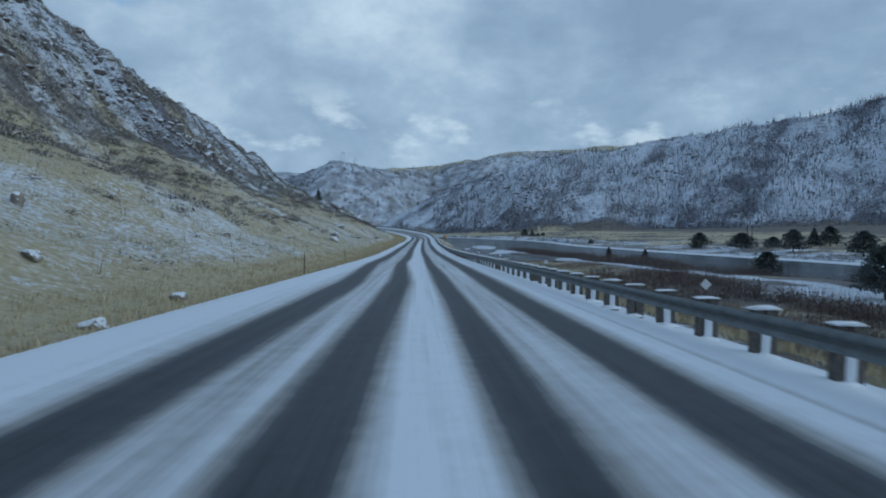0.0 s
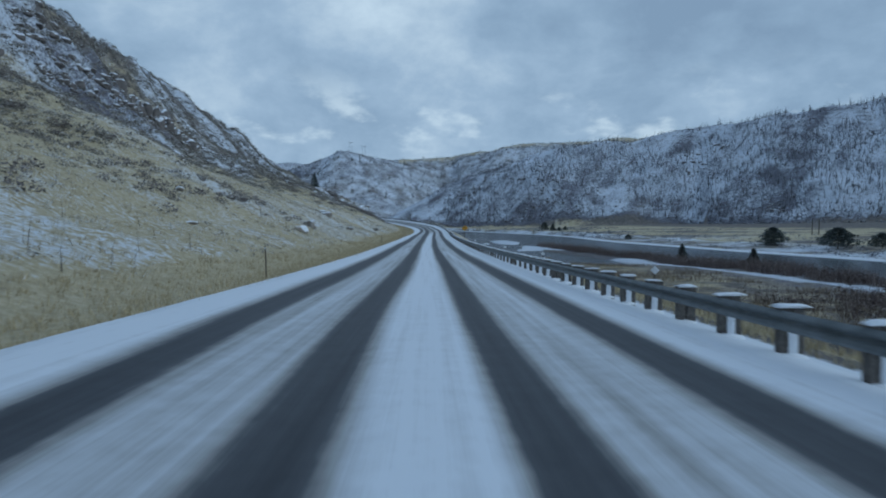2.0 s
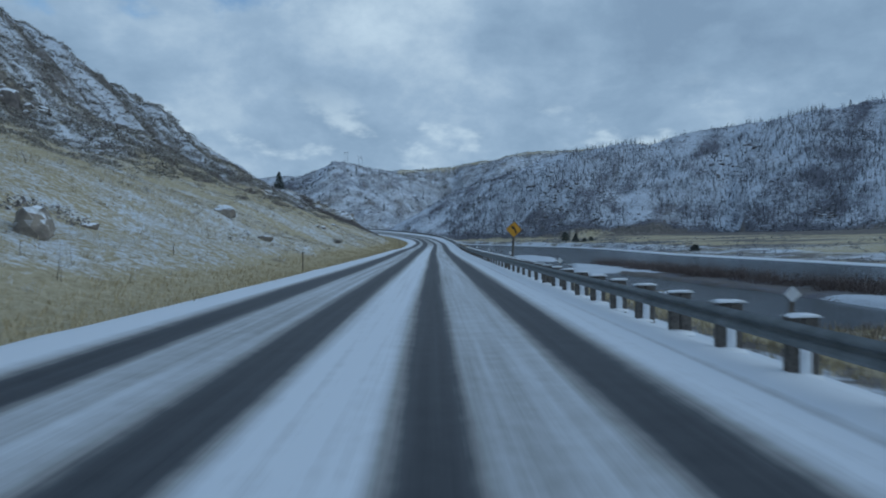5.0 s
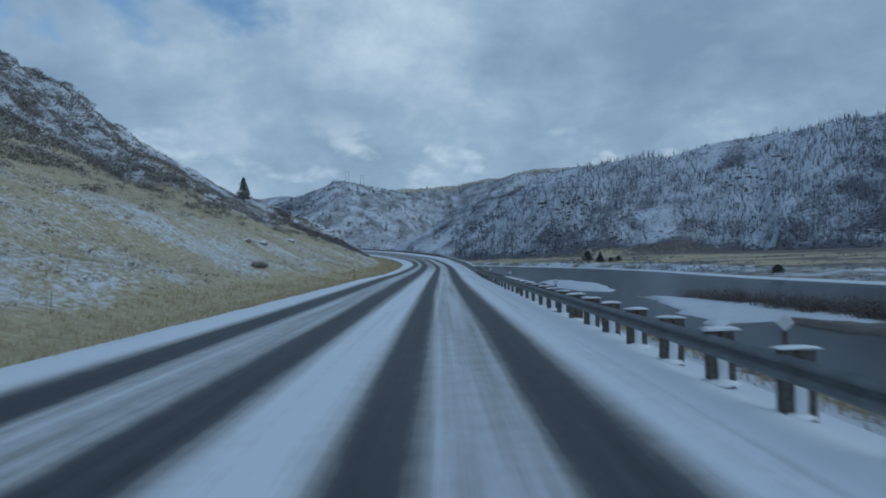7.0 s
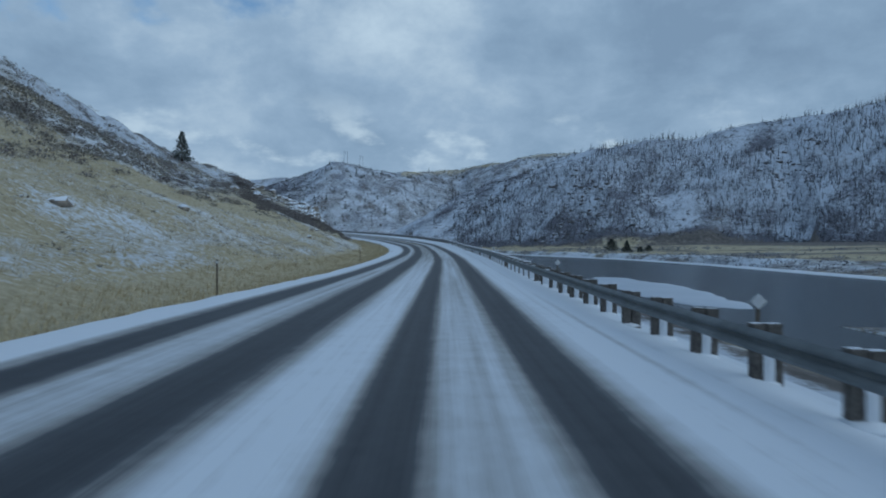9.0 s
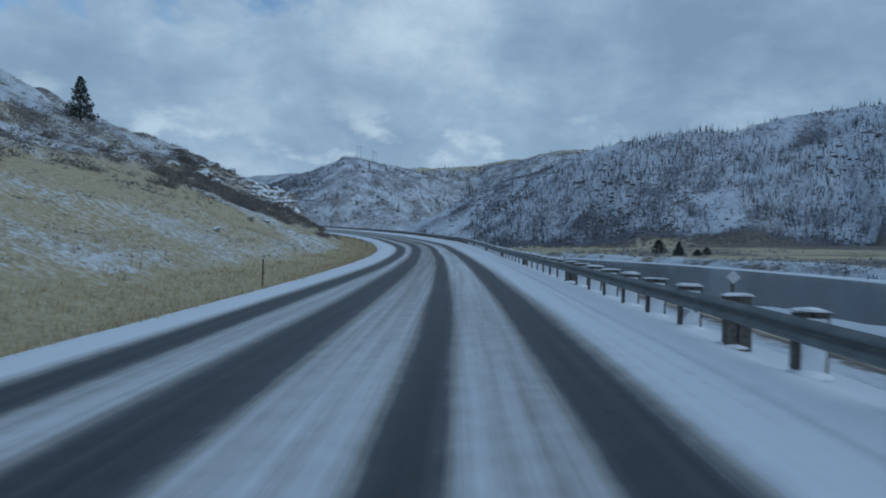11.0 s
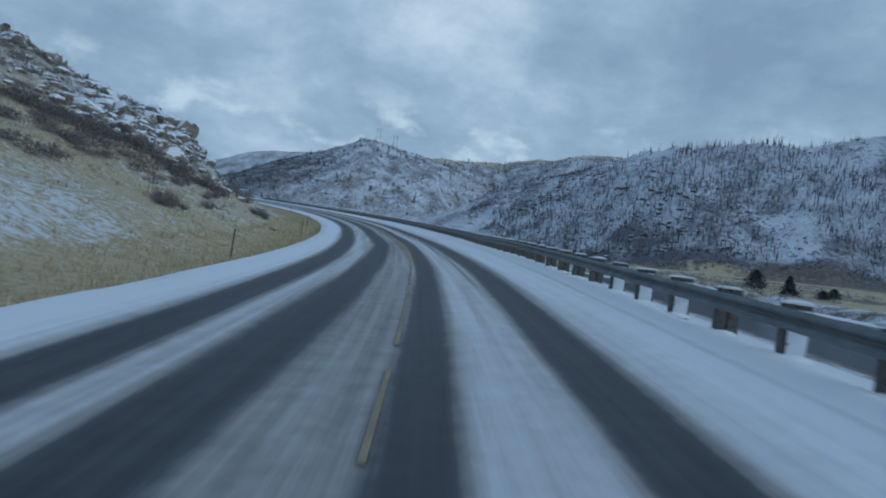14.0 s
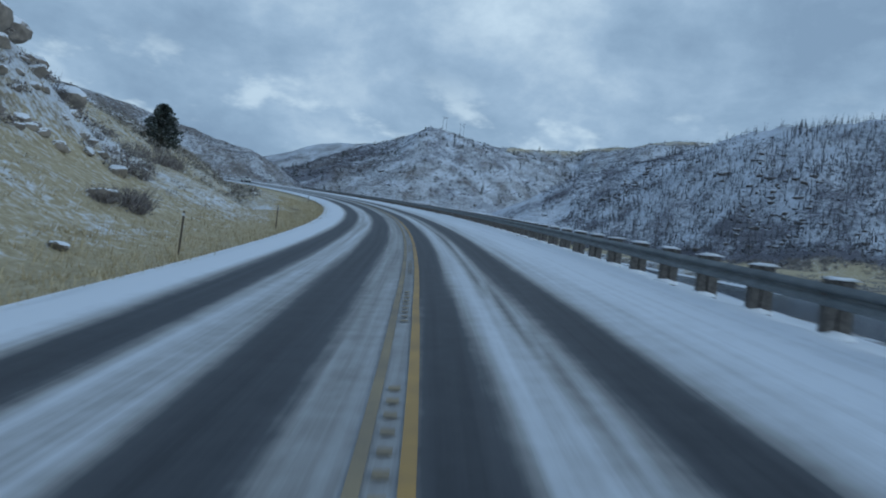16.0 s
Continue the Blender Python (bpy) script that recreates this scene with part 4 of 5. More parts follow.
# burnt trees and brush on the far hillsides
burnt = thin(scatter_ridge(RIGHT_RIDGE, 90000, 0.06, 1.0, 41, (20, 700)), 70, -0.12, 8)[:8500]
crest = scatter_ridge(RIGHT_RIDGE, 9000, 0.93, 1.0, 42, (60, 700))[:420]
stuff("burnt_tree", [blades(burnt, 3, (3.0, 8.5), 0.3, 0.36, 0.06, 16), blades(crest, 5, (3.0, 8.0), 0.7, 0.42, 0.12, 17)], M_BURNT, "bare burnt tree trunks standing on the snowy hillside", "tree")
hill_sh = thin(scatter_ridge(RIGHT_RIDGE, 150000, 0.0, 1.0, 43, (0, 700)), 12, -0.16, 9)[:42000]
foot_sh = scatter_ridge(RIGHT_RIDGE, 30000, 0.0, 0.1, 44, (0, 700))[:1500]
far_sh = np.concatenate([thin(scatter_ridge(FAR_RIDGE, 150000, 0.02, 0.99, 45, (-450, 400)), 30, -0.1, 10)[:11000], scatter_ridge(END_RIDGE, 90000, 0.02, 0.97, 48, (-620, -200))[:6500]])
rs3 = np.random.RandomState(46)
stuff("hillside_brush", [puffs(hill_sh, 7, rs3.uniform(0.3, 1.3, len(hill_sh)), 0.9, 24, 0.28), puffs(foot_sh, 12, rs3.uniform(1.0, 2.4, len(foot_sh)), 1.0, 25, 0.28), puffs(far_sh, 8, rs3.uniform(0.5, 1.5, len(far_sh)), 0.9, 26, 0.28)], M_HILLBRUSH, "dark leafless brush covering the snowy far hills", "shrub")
# thick dark patches of brush in the gullies, and single round bushes on the open snow
gully = scatter_ridge(RIGHT_RIDGE, 120000, 0.0, 0.97, 71, (0, 700))
gully = gully[brush_patch(gully[:, 0], gully[:, 1]) > 0.02 + np.random.RandomState(82).normal(0, 0.09, len(gully))][:9000]
shoulder = scatter_ridge(FAR_RIDGE, 120000, 0.45, 1.0, 72, (-470, -205))[:2600]
single = np.concatenate([scatter_ridge(FAR_RIDGE, 90000, 0.03, 1.0, 73, (-420, 330))[:4200], scatter_ridge(RIGHT_RIDGE, 20000, 0.02, 0.95, 74, (0, 700))[:900], scatter_ridge(BACK_RIDGE, 6000, 0.4, 1.0, 75, (-600, -120))[:60]])
stuff("gully_brush", [puffs(gully, 12, rs3.uniform(0.5, 1.7, len(gully)), 0.8, 76, 0.24), puffs(shoulder, 11, rs3.uniform(1.0, 2.4, len(shoulder)), 0.9, 77, 0.24), puffs(single, 16, rs3.uniform(1.0, 2.6, len(single)), 1.1, 78, 0.22)], M_DARKBRUSH, "thick dark purple-grey brush in the hillside gullies", "shrub")


# rock ledges that crop out of the far slopes
def ledge(r, p, face):
    """A tilted uneven slab: corners of a box, pulled about."""
    wide, deep, tall = r.uniform(1.2, 5.0), r.uniform(1.0, 2.5), r.uniform(0.5, 1.6)
    c = np.array([(x, y, z) for x in (-0.5, 0.5) for y in (-0.5, 0.5) for z in (-0.6, 0.6)]) * (wide, deep, tall)
    c = c + r.normal(0, 0.2, (8, 3)) * (wide * 0.5, deep, tall)
    ca, sa = math.cos(face), math.sin(face)
    return c @ np.array([[ca, sa, 0], [-sa, ca, 0], [0, 0, 1]]) + p


rl = np.random.RandomState(79)
slab_at = np.concatenate([thin(scatter_ridge(RIGHT_RIDGE, 60000, 0.04, 0.75, 80, (0, 700)), 40, 0.2, 17)[:320], thin(scatter_ridge(FAR_RIDGE, 60000, 0.04, 0.6, 81, (-300, 150)), 35, 0.18, 18)[:150]])
slab_v = np.concatenate([ledge(rl, p, rl.uniform(-1.2, 0.6)) for p in slab_at])
slab_f = np.array([(0, 1, 3, 2), (4, 6, 7, 5), (0, 4, 5, 1), (2, 3, 7, 6), (0, 2, 6, 4), (1, 5, 7, 3)])
slab_f = (slab_f[None] + 8 * np.arange(len(slab_at))[:, None, None]).reshape(-1, 4)
stuff("rock_ledge", [(slab_v, slab_f)], M_CLIFF, "dark rock ledges with snow on the far hillsides", "rock")


# ---- conifers ----
def crown_mesh(tall, wide, count, seed, rounded=False, base=0.12):
    """Needle sprays on whorled boughs, thinning and drooping outward; ragged outline."""
    r = np.random.RandomState(seed)
    z = base + (1 - base) * r.rand(count) ** (0.8 if rounded else 1.25)
    ang = r.uniform(0, 2 * math.pi, count)
    lobe = 1 + 0.26 * np.sin(ang * 3 + z * 17 + seed) + 0.2 * np.sin(ang * 5 - z * 31)
    if rounded:
        prof = np.minimum(1, z / 0.3) ** 0.5 * np.clip(1 - z, 0, 1) ** 0.6 * 1.3 + 0.05
    else:
        prof = (1 - z) ** 0.85 + 0.04
    rad = wide * prof * lobe * r.rand(count) ** 0.55
    c = np.stack([np.cos(ang) * rad, np.sin(ang) * rad, z * tall - rad * (0.0 if rounded else 0.18)], -1)
    size = (0.1 * wide + 0.05 * tall * (1 - 0.5 * z)) * (0.72 if count > 1400 else 1.0)
    out = np.stack([np.cos(ang), np.sin(ang), np.full(count, -0.1 if not rounded else 0.3)], -1)
    tip = c + out * (size * r.uniform(0.6, 1.3, count))[:, None] + r.normal(0, 0.25, (count, 3)) * size[:, None]
    side = r.normal(0, 0.38, (count, 3)) * size[:, None]
    v = np.stack([c - side, c + side, tip], 1).reshape(-1, 3)
    me = raw_mesh("crown", v, np.arange(3 * count).reshape(-1, 3))
    me.materials.append(M_NEEDLE)
    return me


def trunk_mesh(tall, thick):
    bm = bmesh.new()
    bmesh.ops.create_cone(bm, cap_ends=True, segments=8, radius1=thick, radius2=thick * 0.25, depth=tall, matrix=Matrix.Translation((0, 0, tall / 2 - 0.2)))
    me = bpy.data.meshes.new("trunk")
    bm.to_mesh(me)
    bm.free()
    me.materials.append(M_BARK)
    return me


def conifer(name, place, tall, wide, label, category, group, seed, rounded=False, count=1500):
    ob = tagged(new(name), label, category, group)
    ob.location = place
    for nm, me in (("trunk", trunk_mesh(tall * 0.9, 0.03 * tall)), ("crown", crown_mesh(tall, wide, count, seed, rounded))):
        new(nm, me).parent = ob
    return ob


conifer("fir_tree", ground_at(346.2, -52.3), 6.8, 2.1, "lone dark green fir on the snowy hill shoulder", "tree", "", 3, False, 1500)
conifer("juniper", ground_at(446.9, -28.9), 6.5, 2.1, "dense dark juniper beside the rocky spur", "tree", "", 5, True, 3600)
BANK_TREES = [(108, 232, 5.4, 3.4, 1), (109, 203, 5.6, 4.3, 1), (115, 195, 4.0, 2.8, 1), (113, 181, 6.6, 3.4, 1), (130, 197, 6.2, 2.4, 0), (136, 198, 6.6, 3.2, 1), (104, 226, 2.4, 2.2, 1), (114, 153, 6.5, 3.6, 1), (121, 150, 6.0, 3.0, 1), (45.5, 58, 5.2, 2.3, 1), (58, 100, 4.4, 2.4, 1), (53, 169, 3.4, 1.2, 0), (52, 139, 3.6, 1.4, 0), (86.2, 494, 6.0, 2.6, 1), (90, 482.5, 5.6, 2.3, 0), (97, 474, 3.0, 1.6, 1), (92, 470, 2.6, 1.5, 1), (88, 310, 2.4, 1.5, 1)]
for i, (x, y, tall, wide, rounded) in enumerate(BANK_TREES):
    z = height_at(x, y)
    conifer("juniper" if rounded else "conifer", (x, y, max(z, WATER_Z)), tall, wide, "dark rounded juniper on the river flat" if rounded else "small dark pointed conifer near the river", "tree", "junipers by the river" if rounded else "conifers by the river", 60 + i, bool(rounded), 2600)

pine = scatter_ridge(FAR_RIDGE, 30000, 0.05, 0.98, 51, (-480, 60))[:190]
for i, (x, y, z) in enumerate(pine):
    tall = 4.0 + 4.5 * ((i * 37) % 10) / 10
    if i < 4:
        last = conifer("pine_tree", (x, y, z), 6.0, 1.7, "small dark pine on the snowy far hill", "tree", "pines on the far hill", 90 + i, False, 240)
        models = [last] if i == 0 else models + [last]
    else:
        c = copy_thing(models[i % 4], Matrix.Translation((x, y, z)) @ Matrix.Rotation(i, 4, "Z"))
        c.scale = (tall / 6,) * 3


# ---- rocks ----
def rock_mesh(seed, sx, sy, sz, cuts=3):
    """A block split along flat planes, with slightly worn faces."""
    r = random.Random(seed * 7 + 3)
    faces = [(Vector((r.gauss(0, 1), r.gauss(0, 1), r.gauss(0, 0.7))).normalized(), r.uniform(0.62, 0.95)) for _ in range(11)]
    faces += [(Vector((r.gauss(0, 0.25), r.gauss(0, 0.25), 1)).normalized(), r.uniform(0.6, 0.8)), (Vector((0, 0, -1)), 0.8)]
    off = Vector((seed * 3.7, seed * 1.3, 0))
    bm = bmesh.new()
    bmesh.ops.create_icosphere(bm, subdivisions=cuts, radius=1.0)
    for v in bm.verts:
        p = v.co.normalized()
        k = min([1.15] + [h / p.dot(n) for n, h in faces if p.dot(n) > 0.05])
        k *= 1 + 0.07 * noise.noise(p * 2.2 + off) + 0.03 * noise.noise(p * 6 + off)
        v.co = Vector((p.x * sx, p.y * sy, p.z * sz)) * k * 1.3
    me = bpy.data.meshes.new("boulder")
    bm.to_mesh(me)
    bm.free()
    me.shade_flat()
    me.materials.append(M_ROCK)
    return me


def boulder(mes, i, place, size, yaw, tilt=0.0, label="snow-topped brown boulder lying on the grassy slope", group="boulders on the slope"):
    ob = tagged(new("boulder", mes[i % len(mes)]), label, "rock", group)
    ob.matrix_basis = Matrix.Translation(Vector(place) + Vector((0, 0, size * 0.3))) @ Matrix.Rotation(yaw, 4, "Z") @ Matrix.Rotation(tilt, 4, "X") @ Matrix.Scale(size, 4)


rocks = [rock_mesh(i, 1.0 + 0.25 * (i % 3), 0.8, 0.6 + 0.12 * (i % 4)) for i in range(8)]
SLOPE_ROCKS = [(183.5, -23.6, 1.1), (26, -9.9, 0.34), (17, -8.7, 0.24), (36, -22.6, 0.42), (94, -19.6, 0.3), (27, -16.3, 0.4), (126, -17.3, 0.75), (142, -19.3, 1.05), (189, -25.6, 0.75), (233, -22.6, 0.42), (240, -22.6, 0.42), (322, -21.9, 0.4), (331, -21.7, 0.45), (180, -18.2, 0.5), (50, -24, 0.5), (62, -19, 0.35), (110, -27, 0.5), (150, -21, 0.4), (262, -24, 0.45), (300, -19, 0.3), (376, -11.5, 0.3), (386, -15, 0.45), (393, -17, 0.5)]
for i, (s, d, size) in enumerate(SLOPE_ROCKS):
    boulder(rocks, i, ground_at(s, d), size, i * 1.7, 0.15)
rr = random.Random(12)
crags = [rock_mesh(40 + i, 1.0 + 0.3 * (i % 3), 0.85, 0.65 + 0.12 * (i % 3)) for i in range(6)]
laid = []
for i in range(2600):
    a = rr.uniform(18.5, 47)
    edge = float(outcrop_edge(a))
    s = rr.uniform(edge + 1.0, 398)
    size = rr.choice((0.2, 0.25, 0.32, 0.42, 0.55, 0.85)) * rr.uniform(0.75, 1.25)
    if a > 34 and rr.random() < 0.75 or ((s - edge) < 3 or a < 22) and size > 0.36 or len(laid) >= 290:
        continue
    if any((s - q) ** 2 + (a - w) ** 2 < (0.62 * (size + z)) ** 2 for q, w, z in laid):
        continue
    laid.append((s, a, size))
    boulder(crags, i, ground_at(s, -a), size, rr.uniform(0, 6), rr.uniform(-0.8, 0.8), "large snow-topped angular rock of the roadside outcrop" if size > 0.6 else "snow-dusted tan rock of the roadside outcrop", "rocks of the outcrop")
corner = rock_mesh(61, 0.95, 1.0, 1.15)
boulder([corner], 0, ground_at(391, -24.0), 1.05, 0.4, 0.0, "upright square brown block on the outcrop's edge", "rocks of the outcrop")
band_v, band_f = [], []
for i in range(340):
    s = rr.uniform(183, 204) if i >= 285 else rr.uniform(155, 212) if i < 120 else rr.uniform(60, 150) if i < 190 else rr.gauss(164, 6) if i < 245 else rr.gauss(122, 8)
    a = 70.8 - 0.44 * (s - 185) + rr.uniform(-2.5, 2.0) if i >= 285 else rr.uniform(61, 67) + 0.16 * max(0, 200 - s) if i < 120 else rr.uniform(68, 84) if i < 190 else rr.uniform(74, 92) if i < 245 else rr.uniform(66, 82)
    size = rr.uniform(0.3, 0.95)
    x, y, z = ground_at(s, -a)
    me = rocks[i % 8]
    co = np.empty(len(me.vertices) * 3)
    me.vertices.foreach_get("co", co)
    tri = np.empty(len(me.polygons) * 3, np.int32)
    me.polygons.foreach_get("vertices", tri)
    turn = np.array(Matrix.Rotation(rr.uniform(0, 6), 3, "Z") @ Matrix.Rotation(rr.uniform(-0.5, 0.5), 3, "X"))
    band_f.append(tri.reshape(-1, 3) + sum(len(q) for q in band_v))
    band_v.append(co.reshape(-1, 3) @ turn.T * size * ((1.1, 1.1, 2.8) if i >= 285 else (1, 1, 1)) + np.array((x, y, z - 0.1 * size)))
stuff("cliff_rock", [(np.concatenate(band_v), np.concatenate(band_f))], M_CLIFF, "dark jagged rocks of the cliff band on the hill", "rock")

# thickets of bare brush at the outcrop's foot and by the bend
thicket = np.array([ground_at(s + rr.uniform(-2, 2), d + rr.uniform(-1, 1)) for s, d in [(336, -27.6), (338, -26.8), (340, -25.4), (344, -24.6), (347, -23.6), (350, -22.4), (359, -24), (362, -23.6), (364, -22.4), (366, -21), (368, -20.4), (342, -28.8), (348, -29), (354, -27), (360, -26), (366, -24.6), (371, -23), (362, -28), (355, -30), (349, -31), (345, -31), (368, -26), (373, -22), (335, -31), (328, -33)] for _ in range(4)])
bend = [(355, -16, 1.0), (358, -15.7, 0.8), (387, -13.6, 1.0), (389, -14.5, 0.9), (403, -20, 1.5), (415, -20.4, 1.3), (412, -19.5, 1.1), (371, -17.1, 0.7), (401, -18.3, 0.8), (215, -15.4, 0.8), (120, -24.7, 1.0), (122.5, -24.2, 0.9), (125, -24.5, 0.7), (118, -25.5, 0.8), (122, -28.9, 0.8), (116, -43.9, 1.3), (128, -59, 1.5), (97, -54.4, 1.4), (218, -43, 1.2), (223, -50, 1.3), (221, -46, 1.2), (356, -16.4, 1.3), (357.5, -16.9, 1.2), (373, -17, 1.0), (394, -17.2, 1.6), (395.5, -16.8, 1.4), (408, -20, 1.5), (409.5, -19.6, 1.3), (387, -14.3, 1.3), (385.5, -14.6, 1.2), (388.5, -14.0, 1.1), (316, -29.4, 1.6), (318, -30.4, 1.4), (313, -29.8, 1.4), (335, -36.6, 1.7), (337, -37.4, 1.5), (333, -34.4, 1.7), (331, -35.2, 1.4), (360, -39.5, 2.0), (361.5, -40.5, 1.9), (366, -15.8, 1.1), (349, -43.9, 1.5), (255, -50.3, 1.6), (257, -51, 1.5), (263, -57.9, 1.8), (272, -52.6, 1.8), (276, -48.9, 1.8), (240, -45.4, 1.6), (243, -46, 1.5), (214, -15.5, 0.9), (135, -62.9, 2.0), (122, -58.9, 2.0), (101, -51.5, 2.2), (104, -52, 2.0), (119, -50.4, 1.9), (118, -44.7, 1.7)]
line_a = [17.5 + 0.34 * k for k in range(48)]
tall_brush = np.array([ground_at(s + rr.gauss(0, 1.4), -a + rr.gauss(0, 0.9)) for s, a in [(338, 28), (341, 27.4), (344, 26.6), (347, 26), (350, 27), (353, 33), (356, 35.5), (361, 37.5), (333, 32.5), (331, 33.5), (372, 43.5), (376, 43.5), (378, 45), (374, 42)] for _ in range(5)])
stuff("tall_brush", [puffs(tall_brush, 700, np.random.RandomState(22).uniform(1.0, 1.9, len(tall_brush)), 0.85, 30, 0.035), blades(tall_brush, 40, (0.9, 2.2), 1.1, 0.025, 0.5, 31)], M_BRUSH, "tall dense leafless brush on the slope", "shrub")
thicket = np.concatenate([thicket, [ground_at(float(outcrop_edge(a)) - 0.9 + rr.gauss(0, 0.9), -a + rr.gauss(0, 0.5)) for a in line_a for _ in range(2)]])
tucked = np.array([ground_at(float(outcrop_edge(a)) + rr.uniform(0, 30), -a) for a in [rr.uniform(19, 44) for _ in range(280)]])
stuff("outcrop_brush", [puffs(tucked, 150, np.random.RandomState(20).uniform(0.35, 0.95, len(tucked)), 0.7, 28, 0.07), blades(tucked, 14, (0.3, 0.8), 0.6, 0.02, 0.5, 29)], M_BRUSH, "low leafless brown brush between the outcrop's rocks", "shrub")
stuff("brush_thicket", [puffs(thicket, 460, np.random.RandomState(19).uniform(0.7, 1.35, len(thicket)), 0.62, 18, 0.045), blades(thicket, 24, (0.5, 1.3), 1.0, 0.025, 0.5, 18)], M_BRUSH, "dense dark leafless thicket below the rocks", "shrub")
for i, (s, d, size) in enumerate(bend):
    v, f = blades(np.zeros((1, 3)), 150, (0.4 * size, 1.1 * size), 0.5 * size, 0.025, 1.0, 200 + i)
    v2, f2 = puffs(np.zeros((1, 3)), 320, 0.85 * size, 0.85, 300 + i, 0.05)
    f, v = np.concatenate([f, f2 + len(v)]), np.concatenate([v, v2])
    me = raw_mesh("bush", v, f)
    me.materials.append(M_BRUSH)
    ob = tagged(new("bush", me), "bare dark twiggy bush in dry grass", "shrub", "bare bushes beside the road")
    ob.location = ground_at(s, d)

# ---- left verge delineator posts ----
bm = bmesh.new()
box(bm, 0, 0, 0.75, 0.07, 0.035, 1.9, 0.006)
deline = tagged(new("delineator_post"), "thin brown steel delineator post in the verge", "post", "delineator posts on the verge")
part("stake", bm, M_POST, deline)
bm = bmesh.new()
box(bm, 0, -0.024, 1.58, 0.08, 0.012, 0.1, 0.003)
part("reflector", bm, M_REFLECT, deline, "small white reflector")
for i, (s, d, lean) in enumerate([(47, -8.5, 1), (76.5, -8.9, -2), (157, -8.9, 1), (229, -8.7, 0), (278, -8.7, 1), (343, -8.6, 3), (379, -8.8, 2), (398, -8.7, 1), (452, -8.7, 0)]):
    m = Matrix.Translation(ground_at(s, d)) @ Matrix.Rotation(heading(s), 4, "Z") @ Matrix.Rotation(radians(lean), 4, "Y")
    if i == 0:
        deline.matrix_basis = m
    else:
        copy_thing(deline, m)

# ---- curve warning sign ----
sign = tagged(new("warning_sign"), "yellow diamond left-curve warning sign on a wooden post", "road sign")
gxs, gys, gzs = ground_at(151, 6.15)
sign.matrix_basis = Matrix.Translation((gxs, gys, gzs)) @ Matrix.Rotation(radians(3), 4, "Y")
up = road_at(151, 6.15, 2.5)[2] - gzs
bm = bmesh.new()
box(bm, 0, 0.03, up / 2 - 0.1, 0.14, 0.14, up + 0.5, 0.012)
part("post", bm, M_WOOD, sign)
bm = bmesh.new()
box(bm, 0, 0, 0, 0.762, 0.006, 0.762)
bmesh.ops.bevel(bm, geom=[e for e in bm.edges if abs(e.verts[0].co.y - e.verts[1].co.y) > 0.001], offset=0.05, segments=4, affect="EDGES")
bmesh.ops.rotate(bm, verts=bm.verts, matrix=Matrix.Rotation(radians(45), 3, "Y"))
bmesh.ops.translate(bm, verts=bm.verts, vec=(0, -0.045, up))
part("plate", bm, M_SIGN, sign)


def ribbon(bm, pts, width, y):
    """A flat bent bar through points of the sign's plane."""
    rows = []
    for i, (x, z) in enumerate(pts):
        x0, z0 = pts[max(0, i - 1)]
        x1, z1 = pts[min(len(pts) - 1, i + 1)]
        k = math.hypot(x1 - x0, z1 - z0)
        nx, nz = -(z1 - z0) / k * width / 2, (x1 - x0) / k * width / 2
        rows.append((bm.verts.new((x + nx, y, z + nz)), bm.verts.new((x - nx, y, z - nz))))
    for (a, b), (c, e) in zip(rows, rows[1:]):
        bm.faces.new((a, b, e, c))


bm = bmesh.new()
arc = [(0.13 - 0.27 * (1 - math.cos(t)), up - 0.27 + 0.4 * math.sin(t)) for t in np.linspace(0, 1.15, 12)]
ribbon(bm, arc, 0.1, -0.051)
hx, hz = arc[-1]
bm.faces.new([bm.verts.new((hx + x, -0.051, hz + z)) for x, z in ((0.07, 0.09), (-0.2, 0.12), (-0.05, -0.13))])
part("arrow", bm, M_BLACK, sign, "black arrow bending left")
bm = bmesh.new()
for sx, sz in ((1, 1), (1, -1), (-1, -1), (-1, 1)):
    a, b = Vector((0.5 * sx, 0, 0)), Vector((0, 0, 0.5 * sz))
    dirv = (b - a).normalized()
    ribbon(bm, [(a + dirv * 0.06).xz + Vector((0, up)), (b - dirv * 0.06).xz + Vector((0, up))], 0.014, -0.05)
part("border", bm, M_BLACK, sign, "thin black border line")


# ---- power line poles ----
def h_frame(place, tall, span, label, seed):
    ob = tagged(new("power_pole"), label, "power pole", "power line poles")
    ob.location = place
    for x in (-span / 2, span / 2):
        bm = bmesh.new()
        bmesh.ops.create_cone(bm, cap_ends=True, segments=8, radius1=0.22, radius2=0.14, depth=tall + 1, matrix=Matrix.Translation((x, 0, tall / 2 - 0.5)))
        part("pole", bm, M_BARK, ob)
    bm = bmesh.new()
    box(bm, 0, 0, tall - 1.2, span * 1.7, 0.2, 0.22, 0.02)
    part("crossarm", bm, M_BARK, ob)
    bm = bmesh.new()
    for sgn in (1, -1):
        ribbon(bm, [(-span / 2 * sgn, tall - 6), (span / 2 * sgn, tall - 1.4)], 0.12, 0.15 * sgn)
    part("brace", bm, M_BARK, ob)


for k, (x, y) in enumerate([(-152, 1262), (-128, 1282)]):
    h_frame((x, y, height_at(x, y)), 20, 5.5, "tall wooden H-frame power pole on the hilltop", k)
for k, (x, y) in enumerate([(164.5, 297), (166, 304)]):
    ob = tagged(new("utility_pole"), "plain wooden pole standing in the far field", "utility pole", "poles in the field")
    ob.location = (x, y, height_at(x, y))
    bm = bmesh.new()
    bmesh.ops.create_cone(bm, cap_ends=True, segments=8, radius1=0.2, radius2=0.14, depth=7, matrix=Matrix.Translation((0, 0, 3.2)))
    part("shaft", bm, M_BARK, ob)


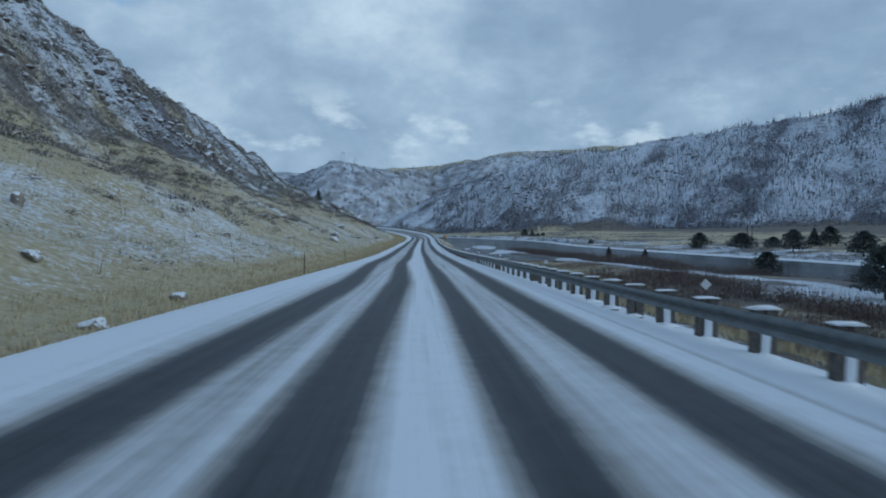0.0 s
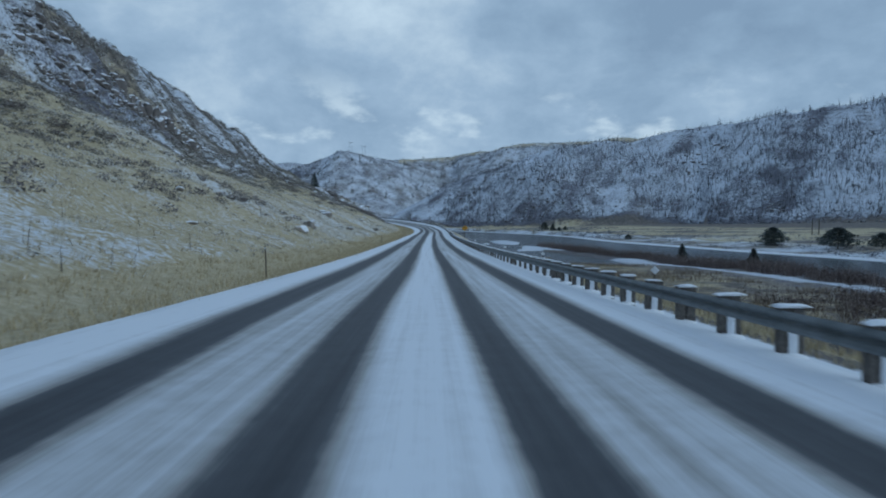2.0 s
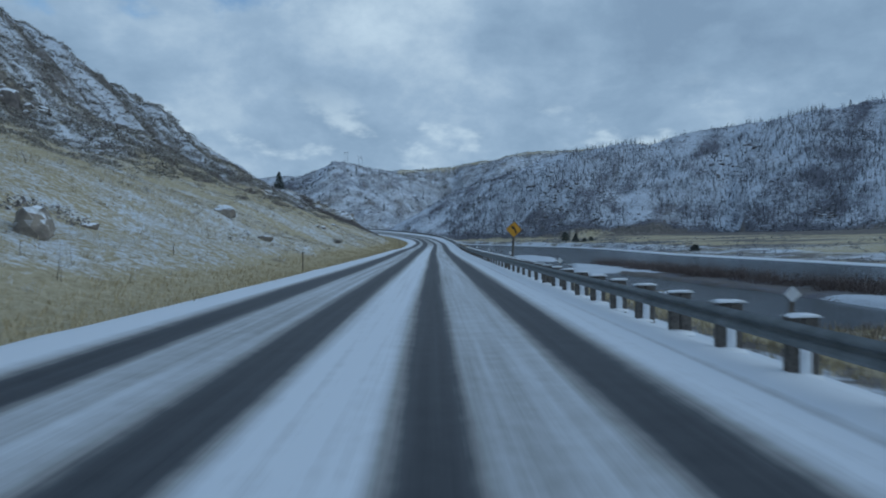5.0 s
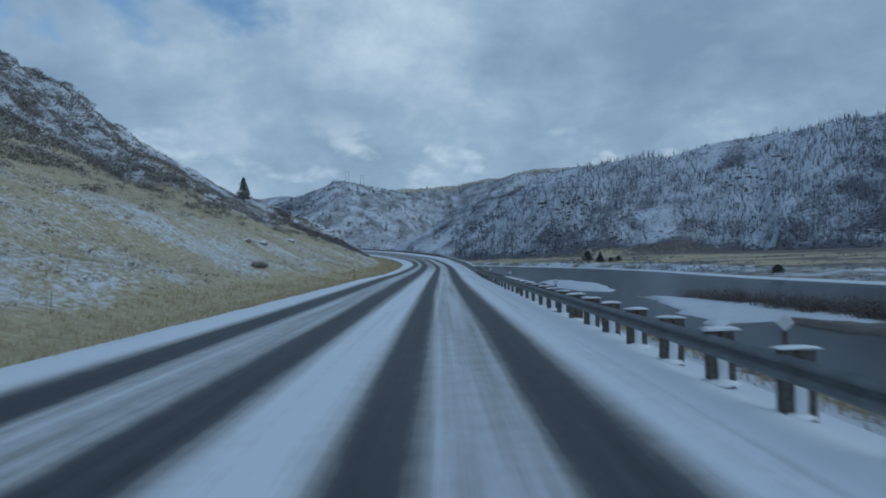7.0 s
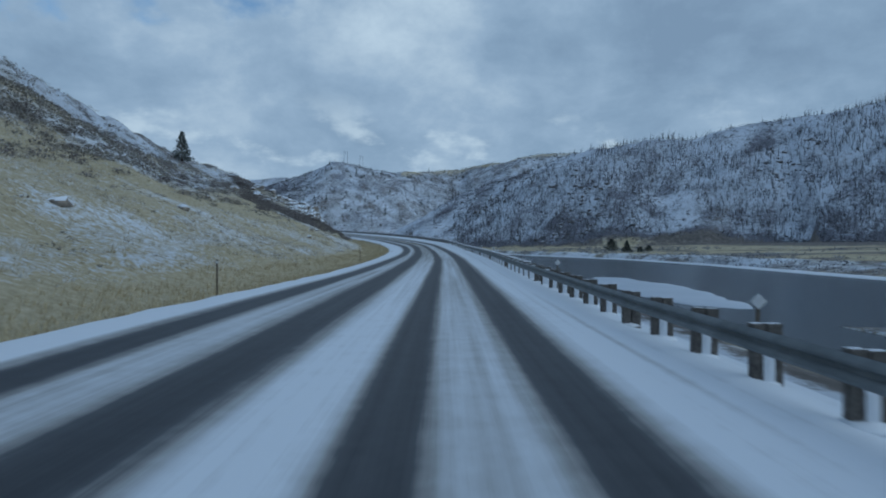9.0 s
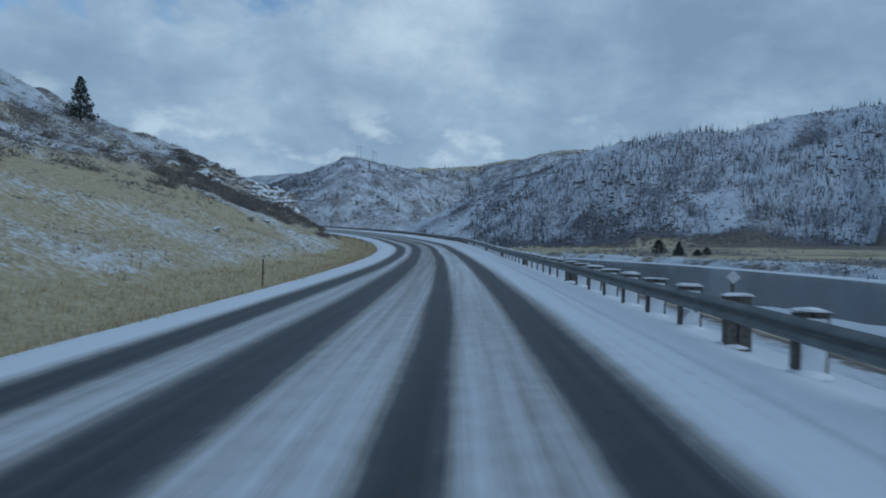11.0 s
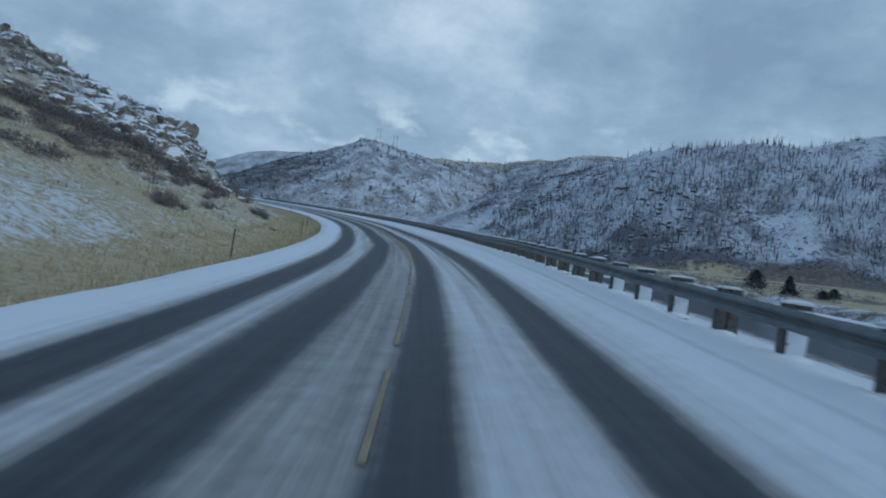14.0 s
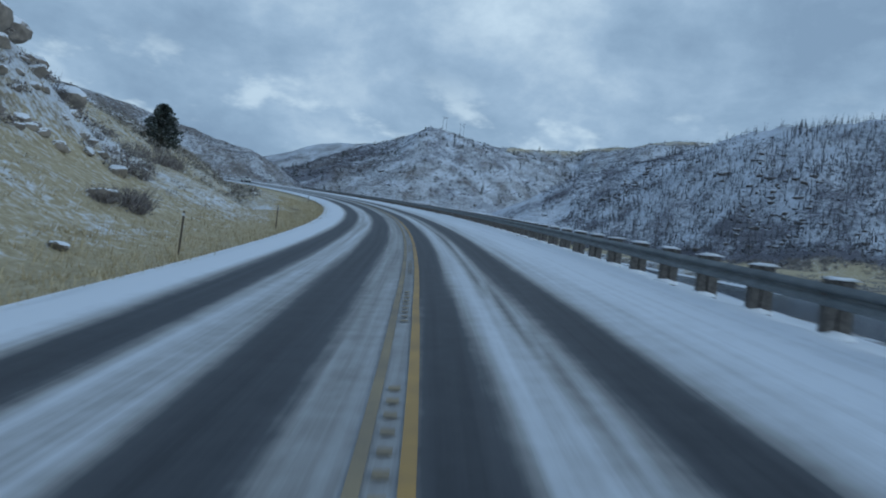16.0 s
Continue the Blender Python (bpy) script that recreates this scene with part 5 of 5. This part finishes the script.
# ---- oncoming pickup far round the bend ----
M_PAINT = simple("white_car_paint", (0.7, 0.72, 0.74), (0.8, 0.82, 0.84), 1.0, 0.35, 0, 0)
M_GLASS = simple("dark_car_glass", (0.01, 0.012, 0.014), (0.02, 0.024, 0.028), 1.0, 0.08, 0, 0)
M_TYRE = simple("black_tyre_rubber", (0.012, 0.012, 0.012), (0.03, 0.03, 0.03), 8.0, 0.85, 0, 0)
M_LAMP = simple("headlamp_glass", (0.6, 0.62, 0.65), (0.8, 0.82, 0.85), 4.0, 0.15, 0, 0)
truck = tagged(new("pickup_truck"), "white pickup truck standing in the oncoming lane", "car")
truck.matrix_basis = Matrix.Translation(road_at(588, -2.3, 0.06)) @ Matrix.Rotation(heading(588) + math.pi, 4, "Z")


def hull(bm, side, half):
    """A body from a side outline of (along, up) places, narrowed a little to the top."""
    l = [bm.verts.new((-half * (1 - 0.09 * max(0, z - 1.0)), y, z)) for y, z in side]
    r = [bm.verts.new((half * (1 - 0.09 * max(0, z - 1.0)), y, z)) for y, z in side]
    bm.faces.new(l)
    bm.faces.new(r[::-1])
    for i in range(len(side)):
        j = (i + 1) % len(side)
        bm.faces.new((l[j], l[i], r[i], r[j]))


bm = bmesh.new()
hull(bm, [(-2.8, 0.5), (-2.8, 1.2), (-0.9, 1.22), (-0.6, 1.85), (0.6, 1.88), (1.2, 1.25), (2.55, 1.12), (2.75, 0.9), (2.75, 0.5)], 0.98)
bmesh.ops.bevel(bm, geom=list(bm.edges), offset=0.05, segments=2, affect="EDGES")
body = part("body", bm, M_PAINT, truck)
for nm, side, half in (("windscreen", [(0.72, 1.8), (1.19, 1.3), (1.24, 1.3), (0.77, 1.8)], 0.8), ("grille", [(2.7, 0.76), (2.7, 0.93), (2.79, 0.93), (2.79, 0.76)], 0.42)):
    bm = bmesh.new()
    hull(bm, side, half)
    part(nm, bm, M_GLASS, truck)
for sx in (-1, 1):
    bm = bmesh.new()
    box(bm, 0.955 * sx, 0.1, 1.52, 0.06, 1.1, 0.42, 0.02)
    part("side_window", bm, M_GLASS, truck)
    bm = bmesh.new()
    box(bm, 0.75 * sx, 2.72, 0.9, 0.32, 0.1, 0.2, 0.02)
    part("headlight", bm, M_LAMP, truck)
    for y in (-1.75, 1.75):
        wheel = new("wheel")
        wheel.parent = truck
        wheel.location = (0.86 * sx, y, 0.4)
        for nm, rad, wide, mat in (("tyre", 0.4, 0.26, M_TYRE), ("rim", 0.24, 0.28, M_STEEL)):
            bm = bmesh.new()
            bmesh.ops.create_cone(bm, cap_ends=True, segments=20, radius1=rad, radius2=rad, depth=wide, matrix=Matrix.Rotation(radians(90), 4, "Y"))
            part(nm, bm, mat, wheel)
bm = bmesh.new()
box(bm, 0, 2.8, 0.55, 1.9, 0.14, 0.22, 0.04)
part("bumper", bm, M_TYRE, truck)
